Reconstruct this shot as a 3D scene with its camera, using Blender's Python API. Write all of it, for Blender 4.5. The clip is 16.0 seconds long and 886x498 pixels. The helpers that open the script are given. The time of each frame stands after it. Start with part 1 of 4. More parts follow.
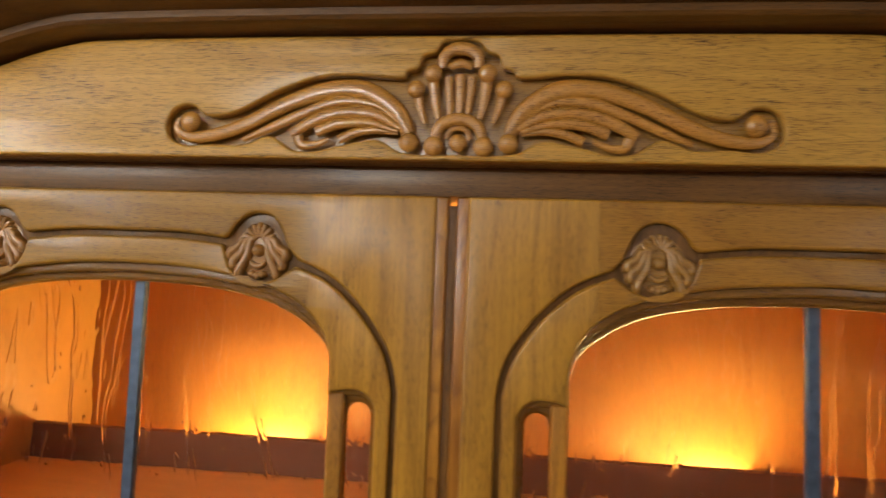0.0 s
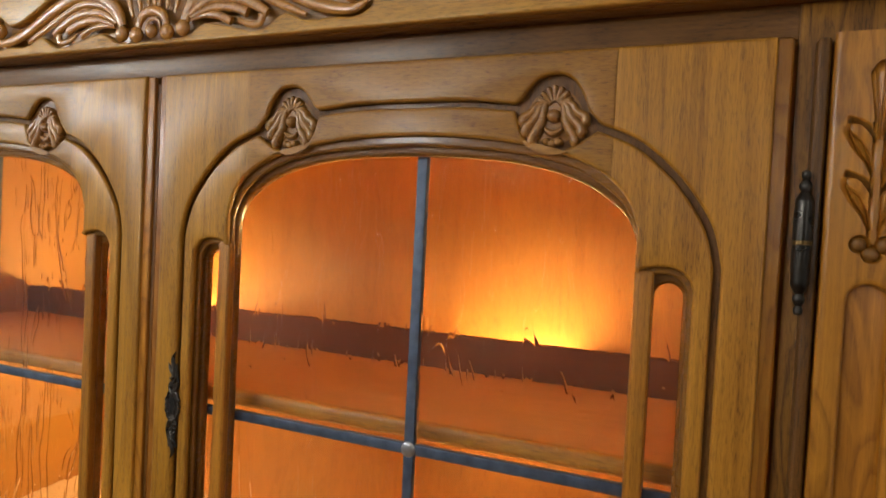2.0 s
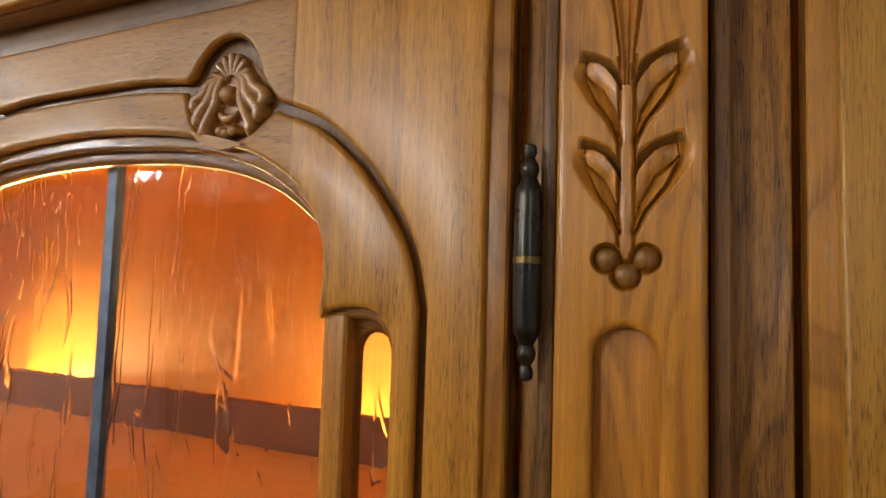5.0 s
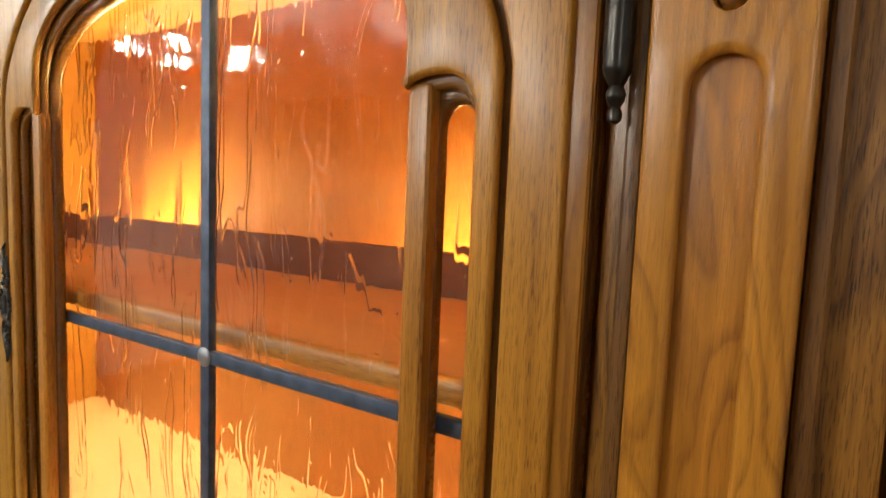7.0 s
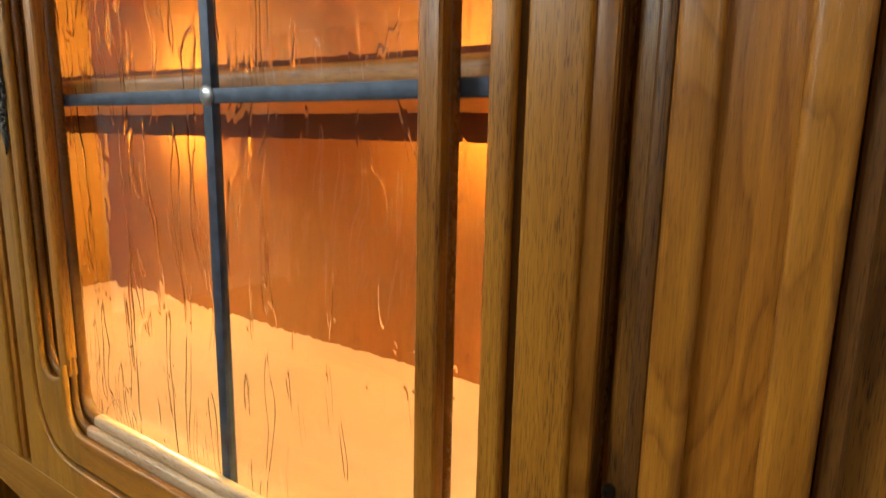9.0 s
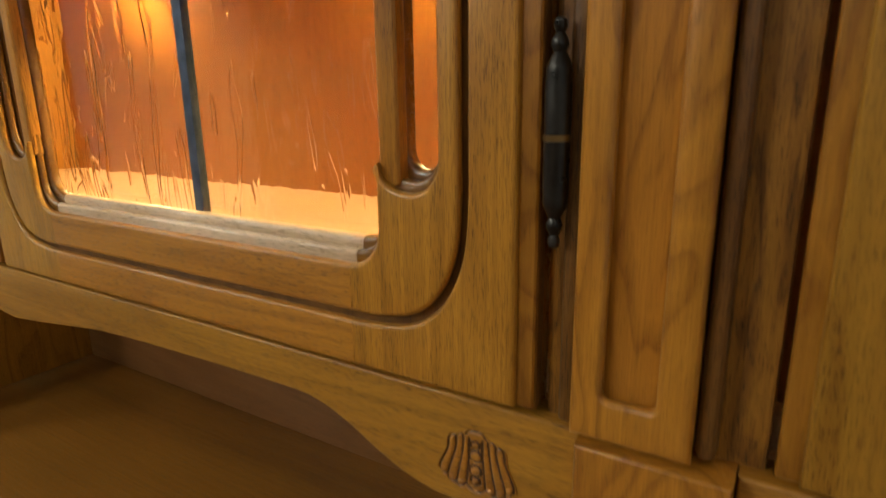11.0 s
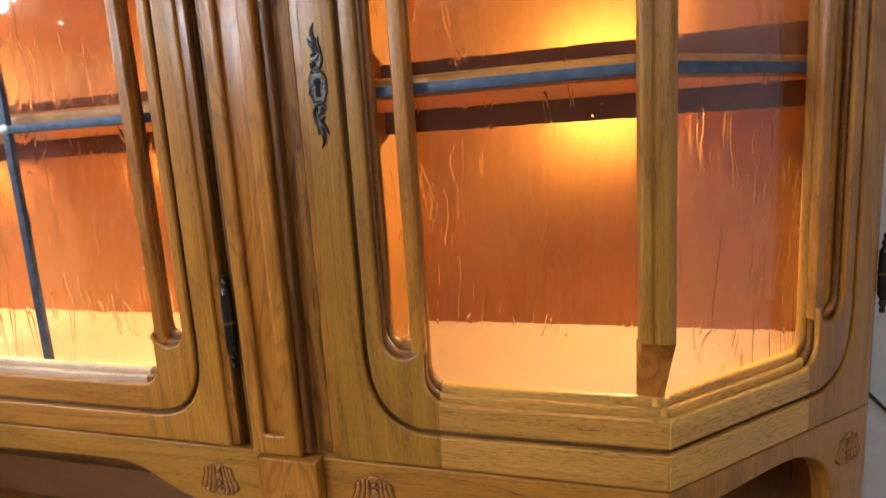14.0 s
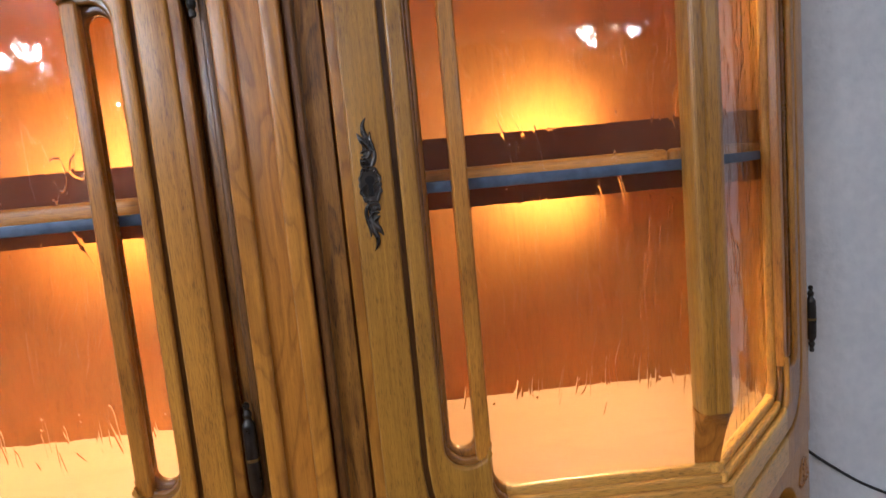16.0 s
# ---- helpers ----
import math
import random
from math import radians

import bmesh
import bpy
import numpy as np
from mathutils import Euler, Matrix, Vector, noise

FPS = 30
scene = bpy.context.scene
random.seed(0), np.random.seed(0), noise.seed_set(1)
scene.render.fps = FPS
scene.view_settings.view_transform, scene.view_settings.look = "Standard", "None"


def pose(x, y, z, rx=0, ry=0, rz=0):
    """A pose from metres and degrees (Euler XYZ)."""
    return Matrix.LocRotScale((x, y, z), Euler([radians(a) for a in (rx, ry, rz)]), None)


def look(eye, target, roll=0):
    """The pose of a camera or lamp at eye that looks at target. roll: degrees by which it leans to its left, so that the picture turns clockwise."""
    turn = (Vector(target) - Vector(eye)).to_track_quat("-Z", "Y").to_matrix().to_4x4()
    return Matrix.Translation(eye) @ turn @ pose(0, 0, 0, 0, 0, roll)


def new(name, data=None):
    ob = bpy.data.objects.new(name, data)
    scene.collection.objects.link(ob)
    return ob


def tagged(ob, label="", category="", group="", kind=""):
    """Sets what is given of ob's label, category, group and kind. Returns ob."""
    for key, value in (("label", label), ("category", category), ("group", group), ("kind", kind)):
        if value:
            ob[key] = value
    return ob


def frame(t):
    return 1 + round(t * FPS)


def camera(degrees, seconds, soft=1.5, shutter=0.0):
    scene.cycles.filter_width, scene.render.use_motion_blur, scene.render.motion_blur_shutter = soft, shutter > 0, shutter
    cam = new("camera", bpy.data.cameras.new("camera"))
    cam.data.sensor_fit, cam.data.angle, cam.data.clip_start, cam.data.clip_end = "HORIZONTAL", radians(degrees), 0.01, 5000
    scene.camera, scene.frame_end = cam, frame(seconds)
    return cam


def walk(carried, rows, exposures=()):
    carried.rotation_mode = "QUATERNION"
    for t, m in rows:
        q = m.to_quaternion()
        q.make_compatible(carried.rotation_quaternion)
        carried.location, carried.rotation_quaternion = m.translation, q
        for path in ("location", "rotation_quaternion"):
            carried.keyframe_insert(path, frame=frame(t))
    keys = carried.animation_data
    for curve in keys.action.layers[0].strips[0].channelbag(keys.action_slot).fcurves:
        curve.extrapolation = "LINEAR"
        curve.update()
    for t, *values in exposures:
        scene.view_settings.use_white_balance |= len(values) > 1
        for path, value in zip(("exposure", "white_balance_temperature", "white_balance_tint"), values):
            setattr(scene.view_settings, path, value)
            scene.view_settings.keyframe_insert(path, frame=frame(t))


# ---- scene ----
cam = camera(72.7, 16.0, soft=1.5, shutter=0.3)
PATH = [
    (0, (0.0033, -0.0080, 1.6869), (-0.2237, 1.9750, 1.8154), 2.27),
    (0.5, (0.1257, -0.0282, 1.6992), (-0.1312, 1.9537, 1.7763), 1.73),
    (1, (0.2559, -0.0072, 1.7071), (-0.1628, 1.9456, 1.8135), 3.49),
    (1.5, (0.3472, 0.0049, 1.6790), (-0.2865, 1.9010, 1.7356), 4.55),
    (2, (0.4041, 0.0123, 1.6259), (-0.3263, 1.8733, 1.5713), 2.92),
    (2.5, (0.4172, -0.0201, 1.6122), (-0.2405, 1.8673, 1.5419), 2.34),
    (3, (0.4610, -0.0494, 1.6069), (-0.1087, 1.8629, 1.4713), 2.03),
    (3.2, (0.4828, -0.0374, 1.6078), (-0.0794, 1.8810, 1.5482), 1.62),
    (5.3, (0.5371, 0.2196, 1.6249), (-0.3221, 2.0206, 1.7596), 2.29),
    (5.5, (0.5415, 0.2169, 1.6388), (-0.3196, 2.0213, 1.5878), 1.70),
    (6, (0.5449, 0.2237, 1.6130), (-0.3532, 2.0081, 1.5156), 1.46),
    (6.5, (0.5360, 0.2251, 1.5865), (-0.4729, 1.9463, 1.4463), 2.14),
    (7, (0.5354, 0.2126, 1.5634), (-0.5416, 1.8867, 1.3700), 2.35),
    (7.5, (0.5389, 0.2263, 1.5453), (-0.5957, 1.8512, 1.2766), 1.54),
    (8, (0.5348, 0.2259, 1.5281), (-0.6068, 1.8341, 1.1961), 1.37),
    (10.3, (0.5273, 0.2175, 1.3363), (-0.4933, 1.8802, 0.8962), 0.63),
    (10.5, (0.5320, 0.2256, 1.3377), (-0.4966, 1.8459, 0.7748), -0.56),
    (11, (0.5565, 0.1942, 1.2880), (-0.4640, 1.8376, 0.7804), -0.83),
    (11.5, (0.5936, 0.1438, 1.2687), (-0.2306, 1.8505, 0.6300), -2.85),
    (12, (0.6410, 0.0806, 1.2668), (-0.0494, 1.8343, 0.5977), -2.04),
    (12.5, (0.6980, 0.0328, 1.2604), (0.0949, 1.8121, 0.5745), -2.82),
    (13, (0.7573, 0.0072, 1.2991), (0.1914, 1.8018, 0.6215), -6.09),
    (13.5, (0.8121, -0.0054, 1.3767), (0.1831, 1.8410, 0.9424), -3.64),
    (14, (0.8108, -0.0176, 1.4151), (0.2170, 1.8601, 1.0666), -3.62),
    (14.5, (0.7099, 0.0078, 1.4506), (0.3839, 1.9657, 1.2051), -8.60),
    (15, (0.6313, 0.0089, 1.4661), (0.6540, 1.9900, 1.1928), -6.21),
    (15.5, (0.6161, -0.0056, 1.4636), (0.6856, 1.9739, 1.1861), -5.17),
    (16, (0.6090, -0.0181, 1.4649), (0.6876, 1.9663, 1.2282), -5.32),
]

EXPOSURES = [(0, -0.18, 6350, 1), (1.5, -0.10, 6250, 1), (3, -0.15, 6350, 3), (5.5, 0.32, 6450, 3), (7, 0.37, 6400, 1), (8, 0.20, 6300, -1), (10.5, -0.36, 6250, -5), (11, -0.10, 6250, -4), (12, 0.97, 6250, -8), (12.5, 1.06, 6200, -9), (13, 1.12, 6150, -9), (13.5, 0.86, 5700, -2), (14, 0.56, 5500, 5), (14.5, 0.46, 5450, 8), (15, 0.47, 5350, 8), (16, 0.47, 5150, 8)]
walk(cam, [(t, look(eye, target, roll)) for t, eye, target, roll in PATH], EXPOSURES)

# ---- light ----
world = bpy.data.worlds.new("world")
scene.world = world
world.use_nodes = True
world.node_tree.nodes["Background"].inputs[0].default_value = (0.6, 0.7, 0.9, 1)
world.node_tree.nodes["Background"].inputs[1].default_value = 0.05

BULB_GLOW, TUBE_GLOW = 320.0, 700.0
WARM = (1.0, 0.69, 0.27)
LAMP_X = (-0.30, 0.25, 0.80)


# ---- materials ----
class Nodes:
    """Short hand for building node trees."""

    def __init__(self, name):
        self.mat = bpy.data.materials.new(name)
        self.mat.use_nodes = True
        self.tree = self.mat.node_tree
        self.tree.nodes.clear()
        self.out = self.tree.nodes.new("ShaderNodeOutputMaterial")

    def add(self, kind, inputs=(), **props):
        n = self.tree.nodes.new(kind)
        for k, v in props.items():
            setattr(n, k, v)
        for k, v in dict(inputs).items():
            self.put(n.inputs[k], v)
        return n

    def put(self, socket, v):
        if isinstance(v, bpy.types.NodeSocket):
            self.tree.links.new(v, socket)
        elif isinstance(v, bpy.types.Node):
            self.tree.links.new(v.outputs[0], socket)
        else:
            socket.default_value = v

    def math(self, op, a, b=0.0, c=0.0):
        n = self.add("ShaderNodeMath", operation=op)
        for k, v in enumerate((a, b, c)):
            self.put(n.inputs[k], v)
        return n

    def ramp(self, fac, stops):
        n = self.add("ShaderNodeValToRGB", {"Fac": fac})
        el = n.color_ramp.elements
        while len(el) < len(stops):
            el.new(0.5)
        for e, (p, c) in zip(el, stops):
            e.position, e.color = p, (c if len(c) == 4 else (*c, 1))
        return n

    def mix(self, fac, a, b, blend="MIX"):
        n = self.add("ShaderNodeMix", data_type="RGBA", blend_type=blend)
        for k, v in ((0, fac), (6, a), (7, b)):
            self.put(n.inputs[k], v if not isinstance(v, tuple) else (*v[:3], 1))
        return n.outputs[2]

    def coords(self, scale, shift=None, kind="Object"):
        tc = self.add("ShaderNodeTexCoord")
        v = tc.outputs[kind]
        if shift is not None:
            v = self.add("ShaderNodeVectorMath", {0: v, 1: shift}, operation="ADD").outputs[0]
        return self.add("ShaderNodeMapping", {"Vector": v, "Scale": scale})

    def finish(self, shader):
        self.put(self.out.inputs["Surface"], shader)
        return self.mat


def oak(name, axis, light, dark, pore, rough=0.34, figure=1.0, coat=0.30, contrast=1.0, rings_w=0.30, gloss=0.35, grain=(10, 1.6), blotch=0.36, vary=1.0, twist=0.35, pits=0.5):
    """Varnished oak with its grain along one axis of the object."""
    N = Nodes(name)
    info = N.add("ShaderNodeObjectInfo")
    rnd = N.math("MULTIPLY", info.outputs["Random"], 7.3)
    off = N.add("ShaderNodeCombineXYZ", {0: rnd, 1: rnd, 2: rnd})

    def sc(cross, along):
        v = [cross] * 3
        v[axis] = along
        return tuple(v)

    broad = N.add("ShaderNodeTexNoise", {"Vector": N.coords(sc(*grain), off), "Scale": 1.0, "Detail": 2.5, "Roughness": 0.5, "Distortion": twist})
    rings = N.math("FRACT", N.math("MULTIPLY", broad.outputs["Fac"], 11.0 * figure))
    late = N.ramp(rings, [(0.0, (0.9, 0.9, 0.9)), (0.10, (0.25, 0.25, 0.25)), (0.55, (0.0, 0.0, 0.0)), (0.93, (0.75, 0.75, 0.75)), (1.0, (0.9, 0.9, 0.9))])
    streak = N.add("ShaderNodeTexNoise", {"Vector": N.coords(sc(420, 3.4), off), "Scale": 1.0, "Detail": 5.0, "Roughness": 0.72})
    pores = N.add("ShaderNodeTexNoise", {"Vector": N.coords(sc(2500, 125), off), "Scale": 1.0, "Detail": 2.0, "Roughness": 0.55})
    flecks = N.add("ShaderNodeTexNoise", {"Vector": N.coords(sc(330, 36), off), "Scale": 1.0, "Detail": 2.0, "Roughness": 0.5})
    stain = N.add("ShaderNodeTexNoise", {"Vector": N.coords(sc(9, 3.2), off), "Scale": 1.0, "Detail": 4.0, "Roughness": 0.6})
    st = N.math("MULTIPLY", N.math("SUBTRACT", streak.outputs["Fac"], 0.5), 1.05 * contrast)
    g = N.math("ADD", N.math("MULTIPLY", late.outputs["Color"], rings_w * contrast), N.math("ADD", st, 0.36))
    col = N.ramp(g, [(0.05, tuple(min(1.0, 1.12 * a) for a in light)), (0.42, tuple(0.6 * a + 0.4 * b for a, b in zip(light, dark))), (0.85, dark)])
    dots = N.ramp(pores.outputs["Fac"], [(0.54, (0, 0, 0)), (0.63, (1, 1, 1))])
    zone = N.math("MULTIPLY", dots.outputs["Color"], N.math("ADD", pits, N.math("MULTIPLY", late.outputs["Color"], pits)))
    col = N.mix(zone, col.outputs["Color"], pore)
    scar = N.ramp(flecks.outputs["Fac"], [(0.68, (0, 0, 0)), (0.76, (1, 1, 1))])
    col = N.mix(N.math("MULTIPLY", scar.outputs["Color"], 0.08), col, pore)
    tone = N.math("ADD", 0.95 - 0.19 * vary, N.math("MULTIPLY", info.outputs["Random"], 0.38 * vary))
    tone = N.math("MULTIPLY", tone, N.math("ADD", 1.0 - 0.5 * blotch, N.math("MULTIPLY", stain.outputs["Fac"], blotch)))
    warm = N.math("MULTIPLY", tone, N.math("ADD", 0.90, N.math("MULTIPLY", N.math("FRACT", N.math("MULTIPLY", info.outputs["Random"], 5.7)), 0.18)))
    col = N.mix(1.0, col, N.add("ShaderNodeCombineXYZ", {0: tone, 1: warm, 2: warm}).outputs[0], "MULTIPLY")
    h = N.math("SUBTRACT", N.math("MULTIPLY", streak.outputs["Fac"], 0.5), N.math("MULTIPLY", dots.outputs["Color"], 0.6))
    bump = N.add("ShaderNodeBump", {"Height": h, "Strength": 0.28, "Distance": 0.0012})
    r = N.math("ADD", rough - 0.08, N.math("ADD", N.math("MULTIPLY", streak.outputs["Fac"], 0.10), N.math("MULTIPLY", stain.outputs["Fac"], 0.10)))
    return N.finish(N.add("ShaderNodeBsdfPrincipled", {"Base Color": col, "Roughness": r, "Normal": bump, "Coat Weight": coat, "Coat Roughness": 0.25, "Specular IOR Level": gloss}))


LIGHT, DARK, PORE = (0.55, 0.252, 0.029), (0.32, 0.128, 0.013), (0.085, 0.032, 0.006)
OAK_V = oak("oak_upright", 2, LIGHT, DARK, PORE, contrast=1.2, pits=0.42)
OAK_H = oak("oak_level", 0, LIGHT, DARK, PORE)
APRON_OAK = oak("oak_apron", 0, LIGHT, DARK, PORE, vary=0.0)
OAK_RED = oak("oak_reddish", 2, (0.55, 0.232, 0.026), (0.30, 0.112, 0.012), PORE, rough=0.28, coat=0.4, gloss=0.4, figure=1.0, contrast=1.0, rings_w=0.50, grain=(18, 5), blotch=0.45, twist=0.8, pits=0.2)
# Oak darkened for the shade under the arch and in the reveals.
OAK_STEP_SHADE = oak("oak_step_shade", 0, (0.31, 0.130, 0.017), (0.19, 0.073, 0.009), PORE, rough=0.25, coat=0.6, contrast=0.8)
# Crown oak, darkened to carry the shade under its overhang.
CORNICE_SHADE = oak("oak_cornice_shade", 0, (0.20, 0.086, 0.015), (0.10, 0.040, 0.008), (0.04, 0.016, 0.005), rough=0.40)
# Frieze oak lightened beyond the doors' oak to hold the board's sheen.
FRIEZE_OAK = oak("oak_frieze_sheen", 0, (0.70, 0.355, 0.058), (0.49, 0.222, 0.030), PORE, rough=0.30, coat=0.4, contrast=0.8, vary=0.0)
# Worn oak, paled further to put the sill's sheen into its colour.
WORN_SHEEN = oak("worn_oak_sheen", 0, (0.74, 0.57, 0.38), (0.54, 0.38, 0.21), (0.22, 0.12, 0.05), rough=0.26, coat=0.8, contrast=0.9)
OAK_PALE = oak("oak_pale", 0, (0.74, 0.40, 0.075), (0.53, 0.245, 0.036), PORE, rough=0.28, coat=0.3, contrast=0.8)
OAK_STREAKED = oak("oak_streaked", 2, (0.48, 0.206, 0.029), (0.20, 0.078, 0.014), (0.04, 0.017, 0.006), rough=0.42, figure=0.8, contrast=1.2, rings_w=0.5, grain=(30, 5), blotch=1.2)
# Dark oak parts; also colours the shade in grooves, leaf cuts and berry pits.
OAK_DEEP = oak("oak_dark_and_shade", 2, (0.26, 0.112, 0.020), (0.12, 0.046, 0.009), (0.04, 0.016, 0.005), rough=0.42)
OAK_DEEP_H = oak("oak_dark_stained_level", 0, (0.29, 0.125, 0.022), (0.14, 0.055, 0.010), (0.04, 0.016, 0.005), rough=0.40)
# Darkest oak, colours the shade inside the engraved furrows.
FURROW_SHADE = oak("oak_furrow_shade", 2, (0.16, 0.068, 0.02), (0.08, 0.032, 0.009), (0.03, 0.012, 0.004), rough=0.45)
LEG_OAK = oak("oak_turned", 2, (0.43, 0.19, 0.026), (0.24, 0.09, 0.010), PORE, rough=0.22, coat=0.9, contrast=0.6, gloss=0.5)
SHELL_OAK = oak("oak_shell", 0, (0.46, 0.226, 0.044), (0.31, 0.138, 0.024), PORE, rough=0.26, coat=0.8, contrast=0.5, gloss=0.5, vary=0.0)
CARVED = oak("oak_carved", 0, (0.66, 0.335, 0.056), (0.48, 0.218, 0.031), PORE, rough=0.22, coat=1.0, contrast=0.5, gloss=0.4, vary=0.0)
WORKTOP = oak("oak_worktop", 0, (0.46, 0.200, 0.030), (0.21, 0.082, 0.012), (0.07, 0.026, 0.007), rough=0.28, figure=0.3, contrast=0.8, rings_w=0.35, grain=(8, 0.8), blotch=0.7)
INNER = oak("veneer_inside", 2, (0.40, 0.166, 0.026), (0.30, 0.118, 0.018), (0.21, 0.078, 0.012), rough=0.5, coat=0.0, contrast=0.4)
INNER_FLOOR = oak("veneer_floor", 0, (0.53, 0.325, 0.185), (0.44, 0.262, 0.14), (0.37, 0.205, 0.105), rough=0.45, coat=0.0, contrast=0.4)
BATTEN_WOOD = oak("batten_veneer", 0, (0.15, 0.045, 0.012), (0.09, 0.026, 0.007), (0.06, 0.016, 0.005), rough=0.7, coat=0.0, contrast=0.5)
RAIL_WOOD = oak("rail_oak", 0, (0.25, 0.118, 0.036), (0.16, 0.070, 0.020), PORE, rough=0.45, contrast=0.6)
BACK_LOW = oak("back_board", 2, (0.24, 0.112, 0.030), (0.16, 0.068, 0.017), (0.1, 0.04, 0.010), rough=0.5, coat=0.0, contrast=0.5)
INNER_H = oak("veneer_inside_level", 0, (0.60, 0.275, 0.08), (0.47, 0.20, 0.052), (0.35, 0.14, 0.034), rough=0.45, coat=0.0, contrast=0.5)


def metal(name, base, rough, shine=0.85):
    N = Nodes(name)
    n = N.add("ShaderNodeTexNoise", {"Vector": N.coords((90, 90, 90)), "Scale": 1.0, "Detail": 4.0})
    col = N.ramp(n.outputs["Fac"], [(0.3, base), (0.75, tuple(min(1, 1.9 * c) for c in base))])
    r = N.math("ADD", rough - 0.1, N.math("MULTIPLY", n.outputs["Fac"], 0.2))
    bump = N.add("ShaderNodeBump", {"Height": n.outputs["Fac"], "Strength": 0.15, "Distance": 0.001})
    return N.finish(N.add("ShaderNodeBsdfPrincipled", {"Base Color": col, "Metallic": shine, "Roughness": r, "Normal": bump}))


BRONZE = metal("aged_bronze", (0.055, 0.050, 0.046), 0.28)
BLACK_IRON = metal("hinge_bronze", (0.030, 0.027, 0.024), 0.30)
BRASS = metal("worn_brass", (0.16, 0.10, 0.035), 0.35)
SOLDER = metal("bright_solder", (0.30, 0.32, 0.35), 0.32)
LEAD = metal("lead", (0.055, 0.075, 0.115), 0.50, 0.4)


def make_glass():
    """Hand-drawn antique glass with runs and seeds."""
    N = Nodes("antique_glass")
    warp = N.add("ShaderNodeTexNoise", {"Vector": N.coords((16, 16, 7)), "Scale": 1.0, "Detail": 2.0})
    wv = N.add("ShaderNodeVectorMath", {0: warp.outputs["Color"], 1: (0.05, 0.05, 0.0)}, operation="MULTIPLY")
    moved = N.add("ShaderNodeVectorMath", {0: N.add("ShaderNodeTexCoord").outputs["Object"], 1: wv.outputs[0]}, operation="ADD")
    lines = N.add("ShaderNodeTexNoise", {"Vector": N.add("ShaderNodeMapping", {"Vector": moved.outputs[0], "Scale": (80, 80, 5)}), "Scale": 1.0, "Detail": 1.0})
    ridge = N.math("ABSOLUTE", N.math("SUBTRACT", lines.outputs["Fac"], 0.60))
    run = N.ramp(ridge, [(0.0, (1, 1, 1)), (0.026, (0, 0, 0))])
    broken = N.add("ShaderNodeTexNoise", {"Vector": N.coords((24, 24, 16)), "Scale": 1.0, "Detail": 3.0})
    keep = N.ramp(broken.outputs["Fac"], [(0.36, (0, 0, 0)), (0.44, (1, 1, 1))])
    hairs = N.add("ShaderNodeTexNoise", {"Vector": N.add("ShaderNodeMapping", {"Vector": moved.outputs[0], "Scale": (150, 150, 11), "Location": (3.1, 1.7, 0.4)}), "Scale": 1.0, "Detail": 1.0})
    hair = N.ramp(N.math("ABSOLUTE", N.math("SUBTRACT", hairs.outputs["Fac"], 0.62)), [(0.0, (1, 1, 1)), (0.030, (0, 0, 0))])
    sparse = N.add("ShaderNodeTexNoise", {"Vector": N.coords((30, 30, 22)), "Scale": 1.0, "Detail": 2.0})
    some = N.ramp(sparse.outputs["Fac"], [(0.45, (0, 0, 0)), (0.53, (1, 1, 1))])
    cells = N.add("ShaderNodeTexVoronoi", {"Vector": N.coords((170, 170, 85)), "Scale": 1.0})
    seed = N.ramp(cells.outputs["Distance"], [(0.10, (1, 1, 1)), (0.22, (0, 0, 0))])
    rare = N.math("GREATER_THAN", N.add("ShaderNodeSeparateColor", {0: cells.outputs["Color"]}).outputs[0], 0.86)
    soft = N.add("ShaderNodeTexNoise", {"Vector": N.coords((13, 13, 7)), "Scale": 1.0, "Detail": 1.2})
    ripple = N.add("ShaderNodeTexNoise", {"Vector": N.coords((70, 70, 16)), "Scale": 1.0, "Detail": 0.5})
    dimple = N.add("ShaderNodeTexNoise", {"Vector": N.coords((230, 230, 110)), "Scale": 1.0, "Detail": 0.5})
    drops = N.math("ADD", N.math("MULTIPLY", N.math("MULTIPLY", run.outputs["Color"], keep.outputs["Color"]), 0.34), N.math("ADD", N.math("MULTIPLY", N.math("MULTIPLY", hair.outputs["Color"], some.outputs["Color"]), 0.15), N.math("MULTIPLY", N.math("MULTIPLY", seed.outputs["Color"], rare), 0.22)))
    h = N.math("ADD", drops, N.math("ADD", N.math("MULTIPLY", soft.outputs["Fac"], 0.9), N.math("ADD", N.math("MULTIPLY", ripple.outputs["Fac"], 0.17), N.math("MULTIPLY", dimple.outputs["Fac"], 0.045))))
    bump = N.add("ShaderNodeBump", {"Height": h, "Strength": 1.0, "Distance": 0.001})
    return N.finish(N.add("ShaderNodeBsdfPrincipled", {"Base Color": (0.97, 0.95, 0.93, 1), "Roughness": 0.02, "IOR": 1.46, "Transmission Weight": 1.0, "Normal": bump}))


GLASS = make_glass()
_n = Nodes("flat_glass")
FLAT_GLASS = _n.finish(_n.add("ShaderNodeBsdfPrincipled", {"Base Color": (0.97, 0.95, 0.93, 1), "Roughness": 0.02, "IOR": 1.46, "Transmission Weight": 1.0}))


